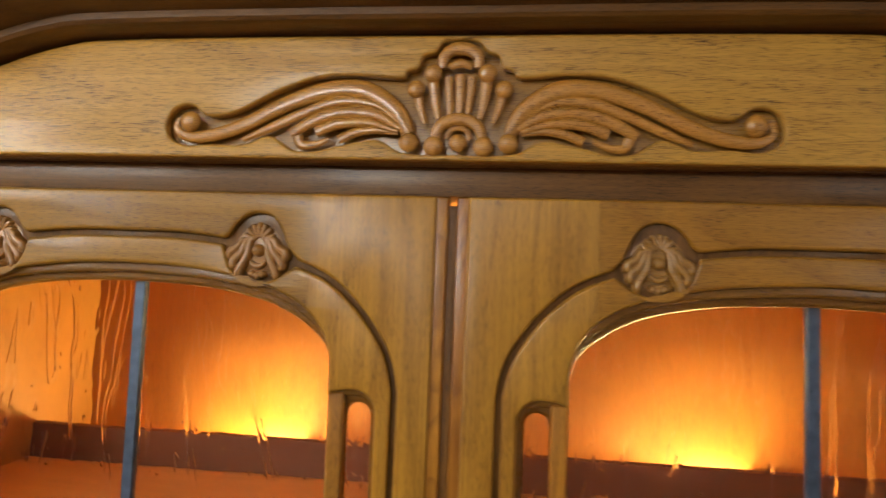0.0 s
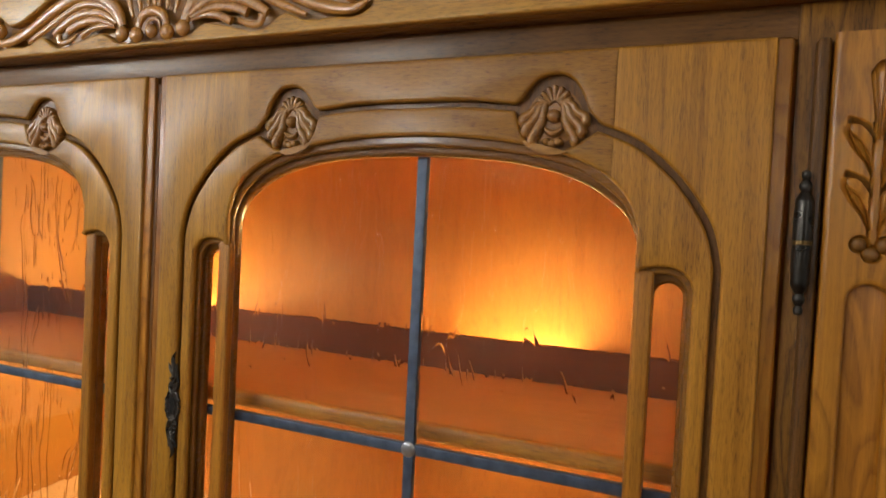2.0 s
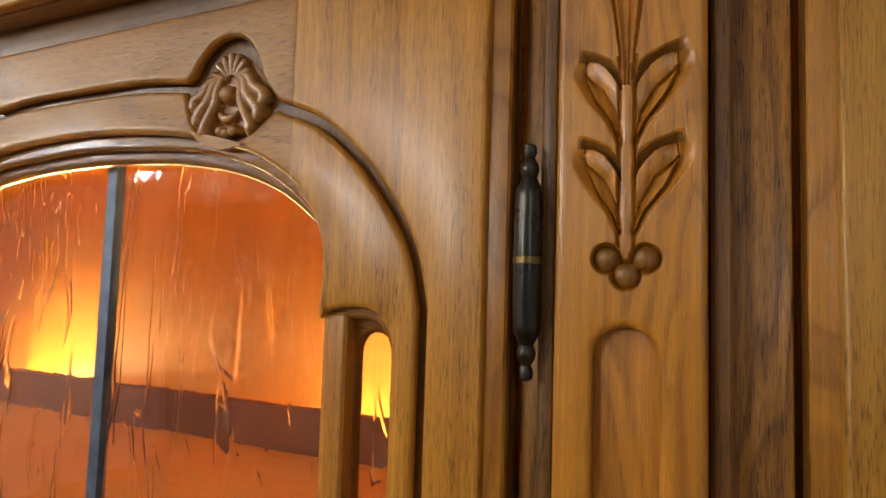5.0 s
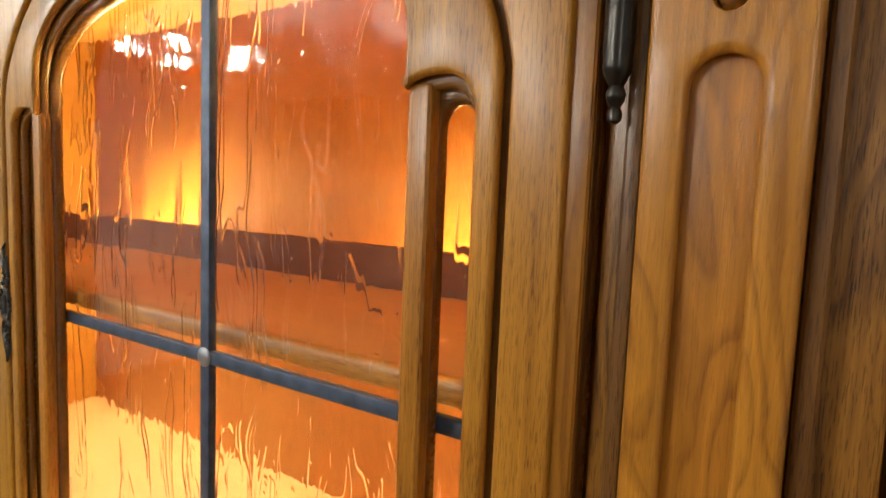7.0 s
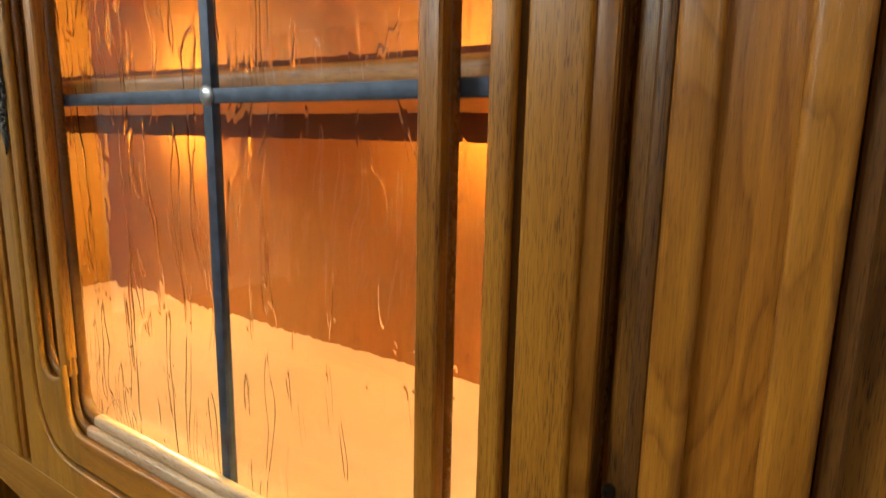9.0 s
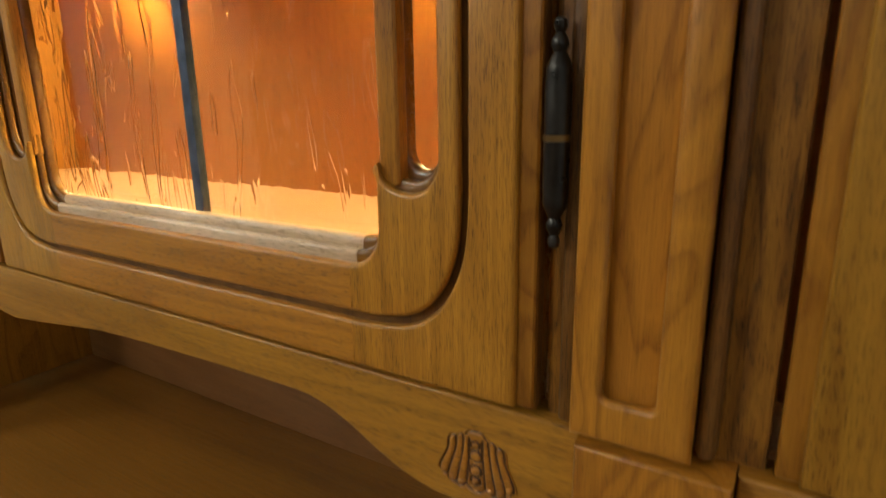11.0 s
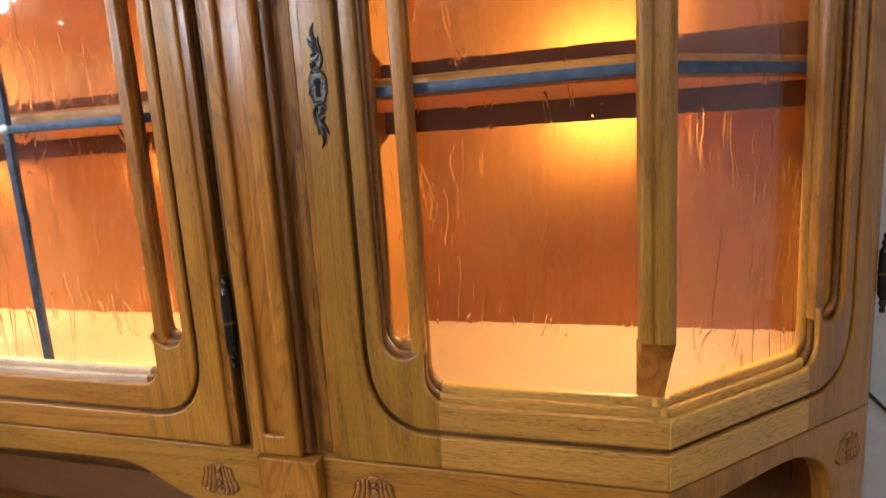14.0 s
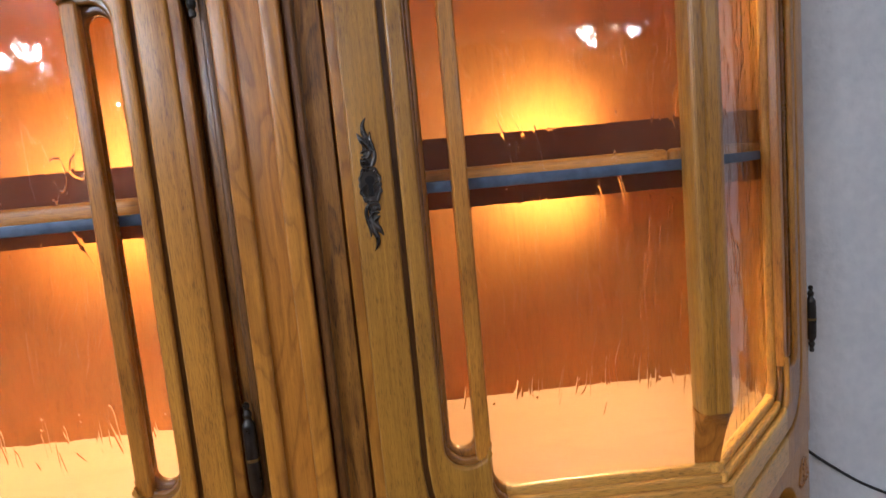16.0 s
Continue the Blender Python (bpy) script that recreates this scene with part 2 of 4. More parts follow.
def plain(name, a, b, rough, scale=6.0, bump=0.1, distance=0.004):
    N = Nodes(name)
    n = N.add("ShaderNodeTexNoise", {"Vector": N.coords((scale,) * 3), "Scale": 1.0, "Detail": 6.0, "Roughness": 0.6})
    f = N.add("ShaderNodeTexNoise", {"Vector": N.coords((scale * 9,) * 3), "Scale": 1.0, "Detail": 4.0})
    v = N.math("ADD", N.math("MULTIPLY", n.outputs["Fac"], 0.6), N.math("MULTIPLY", f.outputs["Fac"], 0.4))
    col = N.ramp(v, [(0.32, a), (0.68, b)])
    bp = N.add("ShaderNodeBump", {"Height": v, "Strength": bump, "Distance": distance})
    return N.finish(N.add("ShaderNodeBsdfPrincipled", {"Base Color": col.outputs["Color"], "Roughness": rough, "Normal": bp}))


PLASTER = plain("plaster_wall", (0.68, 0.70, 0.74), (0.84, 0.85, 0.87), 0.8, 7.0, 0.5, 0.01)
CEILING_PAINT = plain("ceiling_paint", (0.78, 0.77, 0.76), (0.84, 0.83, 0.82), 0.85)
TAUPE = plain("taupe_paint", (0.24, 0.185, 0.13), (0.29, 0.225, 0.16), 0.8)
FLOORING = oak("floor_boards", 1, (0.30, 0.17, 0.07), (0.18, 0.09, 0.035), PORE, rough=0.4)
RUBBER = plain("cable_rubber", (0.012, 0.012, 0.013), (0.025, 0.025, 0.027), 0.5)


# Near-black that stands for the darkness inside the keyholes.
KEYHOLE_DARK = plain("keyhole_shade_black", (0.002, 0.002, 0.002), (0.004, 0.004, 0.004), 0.9)


def glow(name, colour, strength):
    N = Nodes(name)
    return N.finish(N.add("ShaderNodeEmission", {"Color": (*colour, 1), "Strength": strength}))


BULB = glow("bulb_glow", WARM, TUBE_GLOW)
LAMP_WHITE = glow("lamp_glow", (1.0, 0.95, 0.90), BULB_GLOW)


# ---- building helpers ----
def finish_mesh(me, angle=35):
    for p in me.polygons:
        p.use_smooth = True
    me.set_sharp_from_angle(angle=radians(angle))
    return me


def part(name, bm, material, parent=None, label="", angle=35):
    me = bpy.data.meshes.new(name)
    bmesh.ops.recalc_face_normals(bm, faces=bm.faces)
    bm.to_mesh(me)
    bm.free()
    for m in (material if isinstance(material, (list, tuple)) else [material]):
        me.materials.append(m)
    ob = new(name, finish_mesh(me, angle))
    return attach(ob, parent, label)


def attach(ob, parent=None, label=""):
    if parent is not None:
        bpy.context.view_layer.update()
        ob.parent = parent
        ob.matrix_parent_inverse = parent.matrix_world.inverted()
    if label:
        ob["label"] = label
    return ob


def thing(name, at, label, category, group="", kind=""):
    e = new(name)
    e.location = at
    e.empty_display_size = 0.05
    bpy.context.view_layer.update()
    return tagged(e, label, category, group, kind)


FRONT = Matrix(((1, 0, 0, 0), (0, 0, -1, 0), (0, 1, 0, 0), (0, 0, 0, 1)))


def board(outlines, front, back, bevel=0.002, steps=2):
    """A bmesh board, standing: outlines in (x, z), the first outer, the rest holes or islands, between the depths front and back (along y)."""
    cu = bpy.data.curves.new("outline", "CURVE")
    cu.dimensions, cu.fill_mode = "2D", "BOTH"
    half = (back - front) / 2
    cu.extrude, cu.bevel_depth, cu.bevel_resolution, cu.offset = half - bevel, bevel, steps, -bevel
    for pts in outlines:
        sp = cu.splines.new("POLY")
        sp.points.add(len(pts) - 1)
        sp.use_cyclic_u = True
        for p, (x, z) in zip(sp.points, pts):
            p.co = (x, z, 0, 1)
    ob = bpy.data.objects.new("outline", cu)
    scene.collection.objects.link(ob)
    dg = bpy.context.evaluated_depsgraph_get()
    me = bpy.data.meshes.new_from_object(ob.evaluated_get(dg))
    me.transform(Matrix.Translation((0, (front + back) / 2, 0)) @ FRONT)
    bm = bmesh.new()
    bm.from_mesh(me)
    bmesh.ops.remove_doubles(bm, verts=bm.verts, dist=1e-6)
    bpy.data.objects.remove(ob)
    bpy.data.curves.remove(cu)
    bpy.data.meshes.remove(me)
    return bm


def join(*bms):
    out = bmesh.new()
    for b in bms:
        me = bpy.data.meshes.new("tmp")
        b.to_mesh(me)
        out.from_mesh(me)
        bpy.data.meshes.remove(me)
        b.free()
    return out


def clip(bm, axis, value, keep_above):
    """A copy of bm cut by a plane across an axis."""
    c = bm.copy()
    co, no = [0, 0, 0], [0, 0, 0]
    co[axis], no[axis] = value, 1
    bmesh.ops.bisect_plane(c, geom=c.verts[:] + c.edges[:] + c.faces[:], plane_co=co, plane_no=no, clear_inner=keep_above, clear_outer=not keep_above)
    return c


def moved(bm, m):
    bm.transform(m)
    return bm


def box(x0, x1, y0, y1, z0, z1, bevel=0.0015, seg=2):
    bm = bmesh.new()
    bmesh.ops.create_cube(bm, size=1)
    for v in bm.verts:
        v.co = ((x0 + x1) / 2 + v.co.x * (x1 - x0), (y0 + y1) / 2 + v.co.y * (y1 - y0), (z0 + z1) / 2 + v.co.z * (z1 - z0))
    if bevel:
        bmesh.ops.bevel(bm, geom=bm.edges[:], offset=bevel, segments=seg, affect="EDGES", profile=0.6)
    return bm


def prism(pts, z0, z1, bevel=0.0015):
    """An upright prism over a plan outline (x, y)."""
    bm = bmesh.new()
    low = [bm.verts.new((x, y, z0)) for x, y in pts]
    top = [bm.verts.new((x, y, z1)) for x, y in pts]
    bm.faces.new(low[::-1])
    bm.faces.new(top)
    n = len(pts)
    for k in range(n):
        bm.faces.new((low[k], low[(k + 1) % n], top[(k + 1) % n], top[k]))
    if bevel:
        bmesh.ops.bevel(bm, geom=bm.edges[:], offset=bevel, segments=2, affect="EDGES")
    return bm


def lathe(profile, at, n=32):
    """A turned piece: profile of (radius, z) about an upright axis."""
    bm = bmesh.new()
    rings = []
    for r, z in profile:
        rings.append([bm.verts.new((at[0] + r * math.cos(2 * math.pi * k / n), at[1] + r * math.sin(2 * math.pi * k / n), at[2] + z)) for k in range(n)])
    for a, b in zip(rings, rings[1:]):
        for k in range(n):
            bm.faces.new((a[k], a[(k + 1) % n], b[(k + 1) % n], b[k]))
    bm.faces.new(rings[0][::-1])
    bm.faces.new(rings[-1])
    return bm


def smooth_line(pts, n=8):
    """Catmull-Rom through the points."""
    out = []
    for k in range(len(pts) - 1):
        p0, p1, p2, p3 = (Vector(pts[max(0, min(len(pts) - 1, k + d))]) for d in (-1, 0, 1, 2))
        for j in range(n):
            t = j / n
            out.append(0.5 * ((2 * p1) + (p2 - p0) * t + (2 * p0 - 5 * p1 + 4 * p2 - p3) * t * t + (3 * p1 - p0 - 3 * p2 + p3) * t ** 3))
    out.append(Vector(pts[-1]))
    return [tuple(p) for p in out]


def sweep(pts, y, flat=1.0, n=10, fine=6):
    """A tapering roll along (x, z, radius), lying in the plane y; flat squeezes its depth."""
    line = smooth_line(pts, fine)
    bm = bmesh.new()
    rings = []
    for k, (x, z, r) in enumerate(line):
        a, b = line[max(0, k - 1)], line[min(len(line) - 1, k + 1)]
        d = Vector((b[0] - a[0], b[1] - a[1]))
        d = d.normalized() if d.length else Vector((1, 0))
        nx, nz = -d.y, d.x
        r = max(r, 0.0004)
        rings.append([bm.verts.new((x + nx * r * math.cos(q), y - r * flat * math.sin(q), z + nz * r * math.cos(q))) for q in (2 * math.pi * j / n for j in range(n))])
    for a, b in zip(rings, rings[1:]):
        for k in range(n):
            bm.faces.new((a[k], a[(k + 1) % n], b[(k + 1) % n], b[k]))
    bm.faces.new(rings[0][::-1])
    bm.faces.new(rings[-1])
    return bm


def ball(x, z, y, r, flat=0.8, seg=16):
    bm = bmesh.new()
    bmesh.ops.create_uvsphere(bm, u_segments=seg, v_segments=10, radius=r)
    for v in bm.verts:
        v.co = (x + v.co.x, y + v.co.y * flat, z + v.co.z)
    return bm


def offset_line(pts, d):
    """The open line pts moved sideways by d to its left."""
    out = []
    for k, (x, z) in enumerate(pts):
        a, b = pts[max(0, k - 1)], pts[min(len(pts) - 1, k + 1)]
        t = Vector((b[0] - a[0], b[1] - a[1])).normalized()
        out.append((x - t.y * d, z + t.x * d))
    return out


def arc(cx, cz, r, a0, a1, n=10):
    return [(cx + r * math.cos(radians(a0 + (a1 - a0) * k / n)), cz + r * math.sin(radians(a0 + (a1 - a0) * k / n))) for k in range(n + 1)]


def streaky(bm):
    """Only the outer side of a pane is wavy."""
    bm.normal_update()
    for f in bm.faces:
        f.material_index = 0 if f.normal.y < -0.9 else 1
    return bm


# ---- shell ornament ----
def shell(cx, cz, y, size=1.0, stand=0.006):
    """A carved scallop: a sunburst on top, four curling feathers at each side, beads down the middle."""
    step = 0.00045
    n = int(0.0265 / step)
    X, Z = np.meshgrid(np.arange(-n, n + 1) * step, np.arange(-n, n + 1) * step)
    R = np.hypot(X, Z - 0.0005)
    H = 0.0022 * np.sqrt(np.clip(1 - (R / 0.0208) ** 2, 0, 1)) - 0.0022
    inside = R < 0.0208

    def roll(pts, base, flat):
        nonlocal H, inside
        for x, z, r in smooth_line(pts, 9):
            d2 = r * r - (X - x) ** 2 - (Z - z) ** 2
            H = np.where(d2 > 0, np.maximum(H, base + flat * np.sqrt(np.clip(d2, 0, None))), H)
            inside |= d2 > 0

    for side in (-1, 1):
        for (mx, mz), (ex, ez), r in (((0.0158, 0.0062), (0.0222, -0.0040), 0.0034), ((0.0122, 0.0028), (0.0196, -0.0115), 0.0036), ((0.0086, -0.0010), (0.0150, -0.0180), 0.0035)):
            roll([(side * x, z, q) for x, z, q in ((0.0052, 0.0105, 0.0012), (mx * 0.72 + 0.0012, mz * 0.6 + 0.0045, r * 0.72), (mx, mz - 0.003, r * 0.9), (ex * 0.97, ez + 0.0035, r), (ex, ez, r * 0.95), (ex, ez - 0.0018, r * 0.45))], 0.0012, 1.2)
    for j in range(7):
        c, q = math.cos(radians(18 + 24 * j)), math.sin(radians(18 + 24 * j))
        roll([(0.0035 * c, 0.0080 + 0.0035 * q, 0.0009), (0.0080 * c, 0.0080 + 0.0085 * q, 0.0018), (0.0112 * c, 0.0080 + 0.0122 * q, 0.0020)], 0.0010, 1.1)
    for dx, dz, r in ((0.0, 0.0005, 0.0046), (-0.0042, -0.0175, 0.0028), (0.0, -0.0190, 0.0030), (0.0042, -0.0175, 0.0028)):
        roll([(dx, dz, r), (dx, dz, r)], 0.0020, 1.0)
    roll([(-0.0055, -0.0085, 0.0012), (-0.0030, -0.0108, 0.0020), (0.0, -0.0115, 0.0023), (0.0030, -0.0108, 0.0020), (0.0055, -0.0085, 0.0012)], 0.0018, 1.0)
    H = np.where(inside, H, -0.0022 * 0.006 / stand)
    near = inside.copy()
    near[1:] |= inside[:-1]
    near[:-1] |= inside[1:]
    near[:, 1:] |= inside[:, :-1]
    near[:, :-1] |= inside[:, 1:]
    idx = np.arange(X.size).reshape(X.shape)
    quads = np.stack([idx[:-1, :-1], idx[:-1, 1:], idx[1:, 1:], idx[1:, :-1]], axis=-1).reshape(-1, 4)
    quads = quads[near.reshape(-1)[quads].all(axis=1)]
    used, back_idx = np.unique(quads, return_inverse=True)
    co = np.stack([cx + X * size, y - H * stand / 0.006, cz + Z * size], axis=-1).reshape(-1, 3)[used]
    me = bpy.data.meshes.new("carved_shell")
    me.from_pydata(co.tolist(), [], back_idx.reshape(-1, 4).tolist())
    bm = bmesh.new()
    bm.from_mesh(me)
    bpy.data.meshes.remove(me)
    return bm


def engraved_shell(cx, cz, y, size):
    """A shallow scallop cut into the face of a board: a thin patch; the furrows round its flutes and beads have their
    shade coloured in.
    """
    step = 0.0004
    n = int(0.024 / step)
    X, Z = np.meshgrid(np.arange(-n, n + 1) * step, np.arange(-n, n + 1) * step)
    near = np.full(X.shape, 9.0)
    tips = [(0.0, -0.0172)]

    def furrow(pts):
        nonlocal near
        for x, z in smooth_line(pts, 14):
            near = np.minimum(near, np.hypot(X - x, Z - z))

    fans = [((0.0036, 0.0125), (0.0038, 0.0010), (0.0052, -0.0165)), ((0.0068, 0.0128), (0.0074, 0.0030), (0.0108, -0.0172)), ((0.0108, 0.0116), (0.0112, 0.0040), (0.0160, -0.0142)), ((0.0152, 0.0082), (0.0158, 0.0020), (0.0204, -0.0096))]
    for side in (-1, 1):
        for line in fans:
            furrow([(side * x, z) for x, z in line])
        furrow([(side * x, z) for x, z in ((0.0, 0.0176), (0.0036, 0.0168), (0.0060, 0.0134), (0.0088, 0.0140), (0.0112, 0.0116), (0.0138, 0.0114), (0.0152, 0.0082))])
        ends = [line[2] for line in fans]
        for (ax, az), (bx, bz) in zip(ends, ends[1:]):
            furrow([(side * ax, az), (side * ((ax + bx) / 2 + 0.0012), (az + bz) / 2 - 0.0024), (side * bx, bz)])
            tips.append((side * ((ax + bx) / 2), (az + bz) / 2 - 0.0002))
        furrow([(0.0, -0.0192), (side * 0.0030, -0.0190), (side * 0.0052, -0.0165)])
    domes = np.zeros(X.shape)
    for tx, tz in tips:
        domes = np.maximum(domes, 0.0013 * np.sqrt(np.clip(1 - ((X - tx) ** 2 + (Z - tz) ** 2) / 0.0021 ** 2, 0, 1)))
    for dz, r in ((0.0090, 0.0024), (0.0025, 0.0034), (-0.0065, 0.0032), (-0.0130, 0.0026)):
        d = np.hypot(X, Z - dz)
        near = np.where(d < r + 0.0008, np.minimum(near, np.abs(d - r)), near)
        domes = np.maximum(domes, 0.0010 * np.sqrt(np.clip(1 - (d / r) ** 2, 0, 1)))
    half = np.interp(Z, (-0.0215, -0.0205, -0.0190, -0.0165, -0.0120, -0.0085, 0.0020, 0.0082, 0.0114, 0.0128, 0.0145, 0.0168, 0.0184), (0.0, 0.0085, 0.0138, 0.0174, 0.0212, 0.0208, 0.0162, 0.0158, 0.0146, 0.0106, 0.0066, 0.0044, 0.0020))
    body = (np.abs(X) < half + 0.0006) & (Z < 0.0184) & (Z > -0.0213)
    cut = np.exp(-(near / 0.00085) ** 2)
    H = np.where(body, 0.0012 + domes - 0.0013 * cut, -0.0012)
    grown = body.copy()
    grown[1:] |= body[:-1]
    grown[:-1] |= body[1:]
    grown[:, 1:] |= body[:, :-1]
    grown[:, :-1] |= body[:, 1:]
    idx = np.arange(X.size).reshape(X.shape)
    quads = np.stack([idx[:-1, :-1], idx[:-1, 1:], idx[1:, 1:], idx[1:, :-1]], axis=-1).reshape(-1, 4)
    quads = quads[grown.reshape(-1)[quads].all(axis=1)]
    # Deep furrow faces take the shade-coloured oak.
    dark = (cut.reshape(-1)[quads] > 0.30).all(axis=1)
    used, back_idx = np.unique(quads, return_inverse=True)
    co = np.stack([cx + X * size, y - H, cz + Z * size * 0.88], axis=-1).reshape(-1, 3)[used]
    me = bpy.data.meshes.new("carved_shell")
    me.from_pydata(co.tolist(), [], back_idx.reshape(-1, 4).tolist())
    me.materials.append(APRON_OAK)
    me.materials.append(OAK_DEEP)
    me.polygons.foreach_set("material_index", dark.astype(np.int32))
    bm = bmesh.new()
    bm.from_mesh(me)
    bpy.data.meshes.remove(me)
    return bm


# ---- the upper cabinet ----
FACE = 0.42          # front of the doors
DOOR_Z0, DOOR_Z1 = 1.147, 1.753
BACK = 0.77
BACK_Y = 0.796       # the open part behind the legs is deeper
FLOOR_Z, SHELF_Z = 1.165, 1.4695
COUNTER = 0.775
MID_X = -0.040
CORNER = (0.838, FACE)
CHAMFER = 0.272
END = (CORNER[0] + CHAMFER * math.cos(radians(45)), CORNER[1] + CHAMFER * math.sin(radians(45)))

cabinet = thing("display_cabinet", (MID_X, 0.6, COUNTER), "carved oak display cabinet with lit leaded-glass doors on turned legs", "display cabinet")

GROOVE = 0.0022
JOINT = 0.1475


def mirror_pts(half):
    """Closes a right half that runs from the middle top to the middle bottom."""
    return half + [(-x, z) for x, z in reversed(half) if abs(x) > 1e-6]


def groove_half(extra=0.0):
    top = smooth_line([(0.0, 1.7195), (0.045, 1.719), (0.080, 1.7155)], 5)
    dome = smooth_line([(0.0850, 1.7205), (0.0895, 1.7275), (0.0970, 1.7345), (0.107, 1.7372), (0.1175, 1.7345), (0.1250, 1.7255), (0.1300, 1.7130)], 4)
    side = smooth_line([(0.138, 1.7005), (0.161, 1.691), (0.181, 1.675), (0.197, 1.656), (0.209, 1.635), (0.2145, 1.612)], 5)
    low = [(0.2145, 1.50), (0.2145, 1.36)] + smooth_line([(0.2145, 1.245), (0.212, 1.216), (0.202, 1.193), (0.185, 1.1795), (0.160, 1.175)], 5) + [(0.10, 1.175), (0.0, 1.175)]
    dip = smooth_line([(0.0822, 1.7070), (0.0850, 1.6985), (0.0925, 1.6895), (0.107, 1.6850), (0.1210, 1.6880), (0.1290, 1.6930)], 4)

    def around(middle, d):
        t, rest = offset_line(top, d), offset_line(side + low, d)
        return [(0.0, t[0][1])] + t[1:] + middle + rest[:-1] + [(0.0, rest[-1][1])]

    return around(dome, GROOVE), around(dip, -GROOVE - extra)


ARCH = smooth_line([(0.0, 1.697), (0.040, 1.6955), (0.073, 1.692), (0.105, 1.6855), (0.130, 1.677), (0.148, 1.6655), (0.160, 1.651), (0.1660, 1.634)], 5)
ARCH_IN = smooth_line([(0.0, 1.683), (0.040, 1.6818), (0.073, 1.679), (0.105, 1.673), (0.128, 1.6645), (0.146, 1.6535), (0.159, 1.641), (0.1650, 1.626)], 5)


def slot(cx, hw, z0, z1):
    return arc(cx, z1 - hw, hw, 0, 180, 10) + arc(cx, z0 + hw, hw, 180, 360, 10)


def hinge(x, y, z0, z1, parent):
    h = z1 - z0
    m = h / 2
    prof = [(0.0008, 0), (0.0026, 0.001), (0.003, 0.0035), (0.002, 0.0055), (0.0036, 0.008), (0.0040, 0.010), (0.0028, 0.0125), (0.0054, 0.017), (0.0058, 0.019), (0.0056, 0.021)]
    low = prof + [(0.0060, 0.024), (0.0060, m - 0.0006)]
    low = [(r * 0.86, z) for r, z in low]
    up = [(r, h - z) for r, z in reversed(low)]
    o = part("hinge", lathe(low + [(0.0044, m - 0.0004), (0.0044, m + 0.0004)] + up, (x, y, z0), 20), BLACK_IRON, parent, "dark bronze turned barrel hinge")
    part("hinge_collar", lathe([(0.0048, -0.003), (0.0055, -0.0026), (0.0055, -0.0004), (0.0048, 0.0)], (x, y, z0 + m + 0.0015), 20), BRASS, o, "worn brass collar")
    return o


def escutcheon(cx, cz, y, parent):
    """A cast keyhole plate with a scalloped rim and a curling leaf at each end."""
    step = 0.0003
    X, Z = np.meshgrid(np.arange(-30, 31) * step, np.arange(-176, 177) * step)
    H = np.full(X.shape, -0.0004)
    inside = np.zeros(X.shape, bool)

    def roll(pts, base, flat):
        nonlocal H, inside
        for x, z, r in smooth_line(pts, 10):
            d2 = r * r - (X - x) ** 2 - (Z - z) ** 2
            H = np.where(d2 > 0, np.maximum(H, base + flat * np.sqrt(np.clip(d2, 0, None))), H)
            inside |= d2 > 0

    def edge(q, k):
        c, v = math.cos(q), math.sin(q)
        r = k * (1 + 0.07 * math.cos(10 * q)) / (abs(c / 0.0070) ** 3 + abs(v / 0.0122) ** 3) ** (1 / 3)
        return r * c, r * v

    turn = np.arctan2(Z, X)
    reach = (1 + 0.07 * np.cos(10 * turn)) / (np.abs(np.cos(turn) / 0.0070) ** 3 + np.abs(np.sin(turn) / 0.0122) ** 3) ** (1 / 3)
    plate = np.hypot(X, Z) < reach
    H = np.where(plate, 0.0009, H)
    inside |= plate
    roll([(*edge(2 * math.pi * k / 60, 1.0), 0.0010) for k in range(61)], 0.0009, 1.0)
    leaf = [
        [(-0.0048, 0.0195, 0.0008), (-0.0042, 0.0150, 0.0010), (-0.0010, 0.0138, 0.0012), (0.0030, 0.0152, 0.0014), (0.0052, 0.0215, 0.0014), (0.0042, 0.0290, 0.0013), (0.0030, 0.0340, 0.0011), (0.0034, 0.0395, 0.0005)],
        [(-0.0027, 0.0178, 0.0021), (-0.0027, 0.0178, 0.0021)],
        [(-0.0040, 0.0215, 0.0008), (-0.0005, 0.0210, 0.0012), (0.0022, 0.0245, 0.0013), (0.0015, 0.0300, 0.0012)],
        [(-0.0042, 0.0245, 0.0007), (-0.0028, 0.0254, 0.0013), (-0.0010, 0.0266, 0.0014)],
        [(0.0020, 0.0245, 0.0010), (0.0000, 0.0300, 0.0021), (-0.0030, 0.0340, 0.0021), (-0.0058, 0.0392, 0.0005)],
        [(0.0012, 0.0290, 0.0014), (0.0006, 0.0350, 0.0019), (-0.0014, 0.0410, 0.0018), (-0.0012, 0.0460, 0.0013), (0.0012, 0.0505, 0.0004)],
    ]
    for way in (1, -1):
        for line in leaf:
            roll([(way * x, way * z, r) for x, z, r in line], 0.0004, 1.0)
    core = (np.abs(X) < 0.0030) & (np.abs(Z) > 0.012) & (np.abs(Z) < 0.036)
    H = np.where(core & ~inside, 0.0003, H)
    inside |= core
    near = inside.copy()
    near[1:] |= inside[:-1]
    near[:-1] |= inside[1:]
    near[:, 1:] |= inside[:, :-1]
    near[:, :-1] |= inside[:, 1:]
    idx = np.arange(X.size).reshape(X.shape)
    quads = np.stack([idx[:-1, :-1], idx[:-1, 1:], idx[1:, 1:], idx[1:, :-1]], axis=-1).reshape(-1, 4)
    quads = quads[near.reshape(-1)[quads].all(axis=1)]
    used, back_idx = np.unique(quads, return_inverse=True)
    co = np.stack([cx + X, y - H, cz + Z * 0.94], axis=-1).reshape(-1, 3)[used]
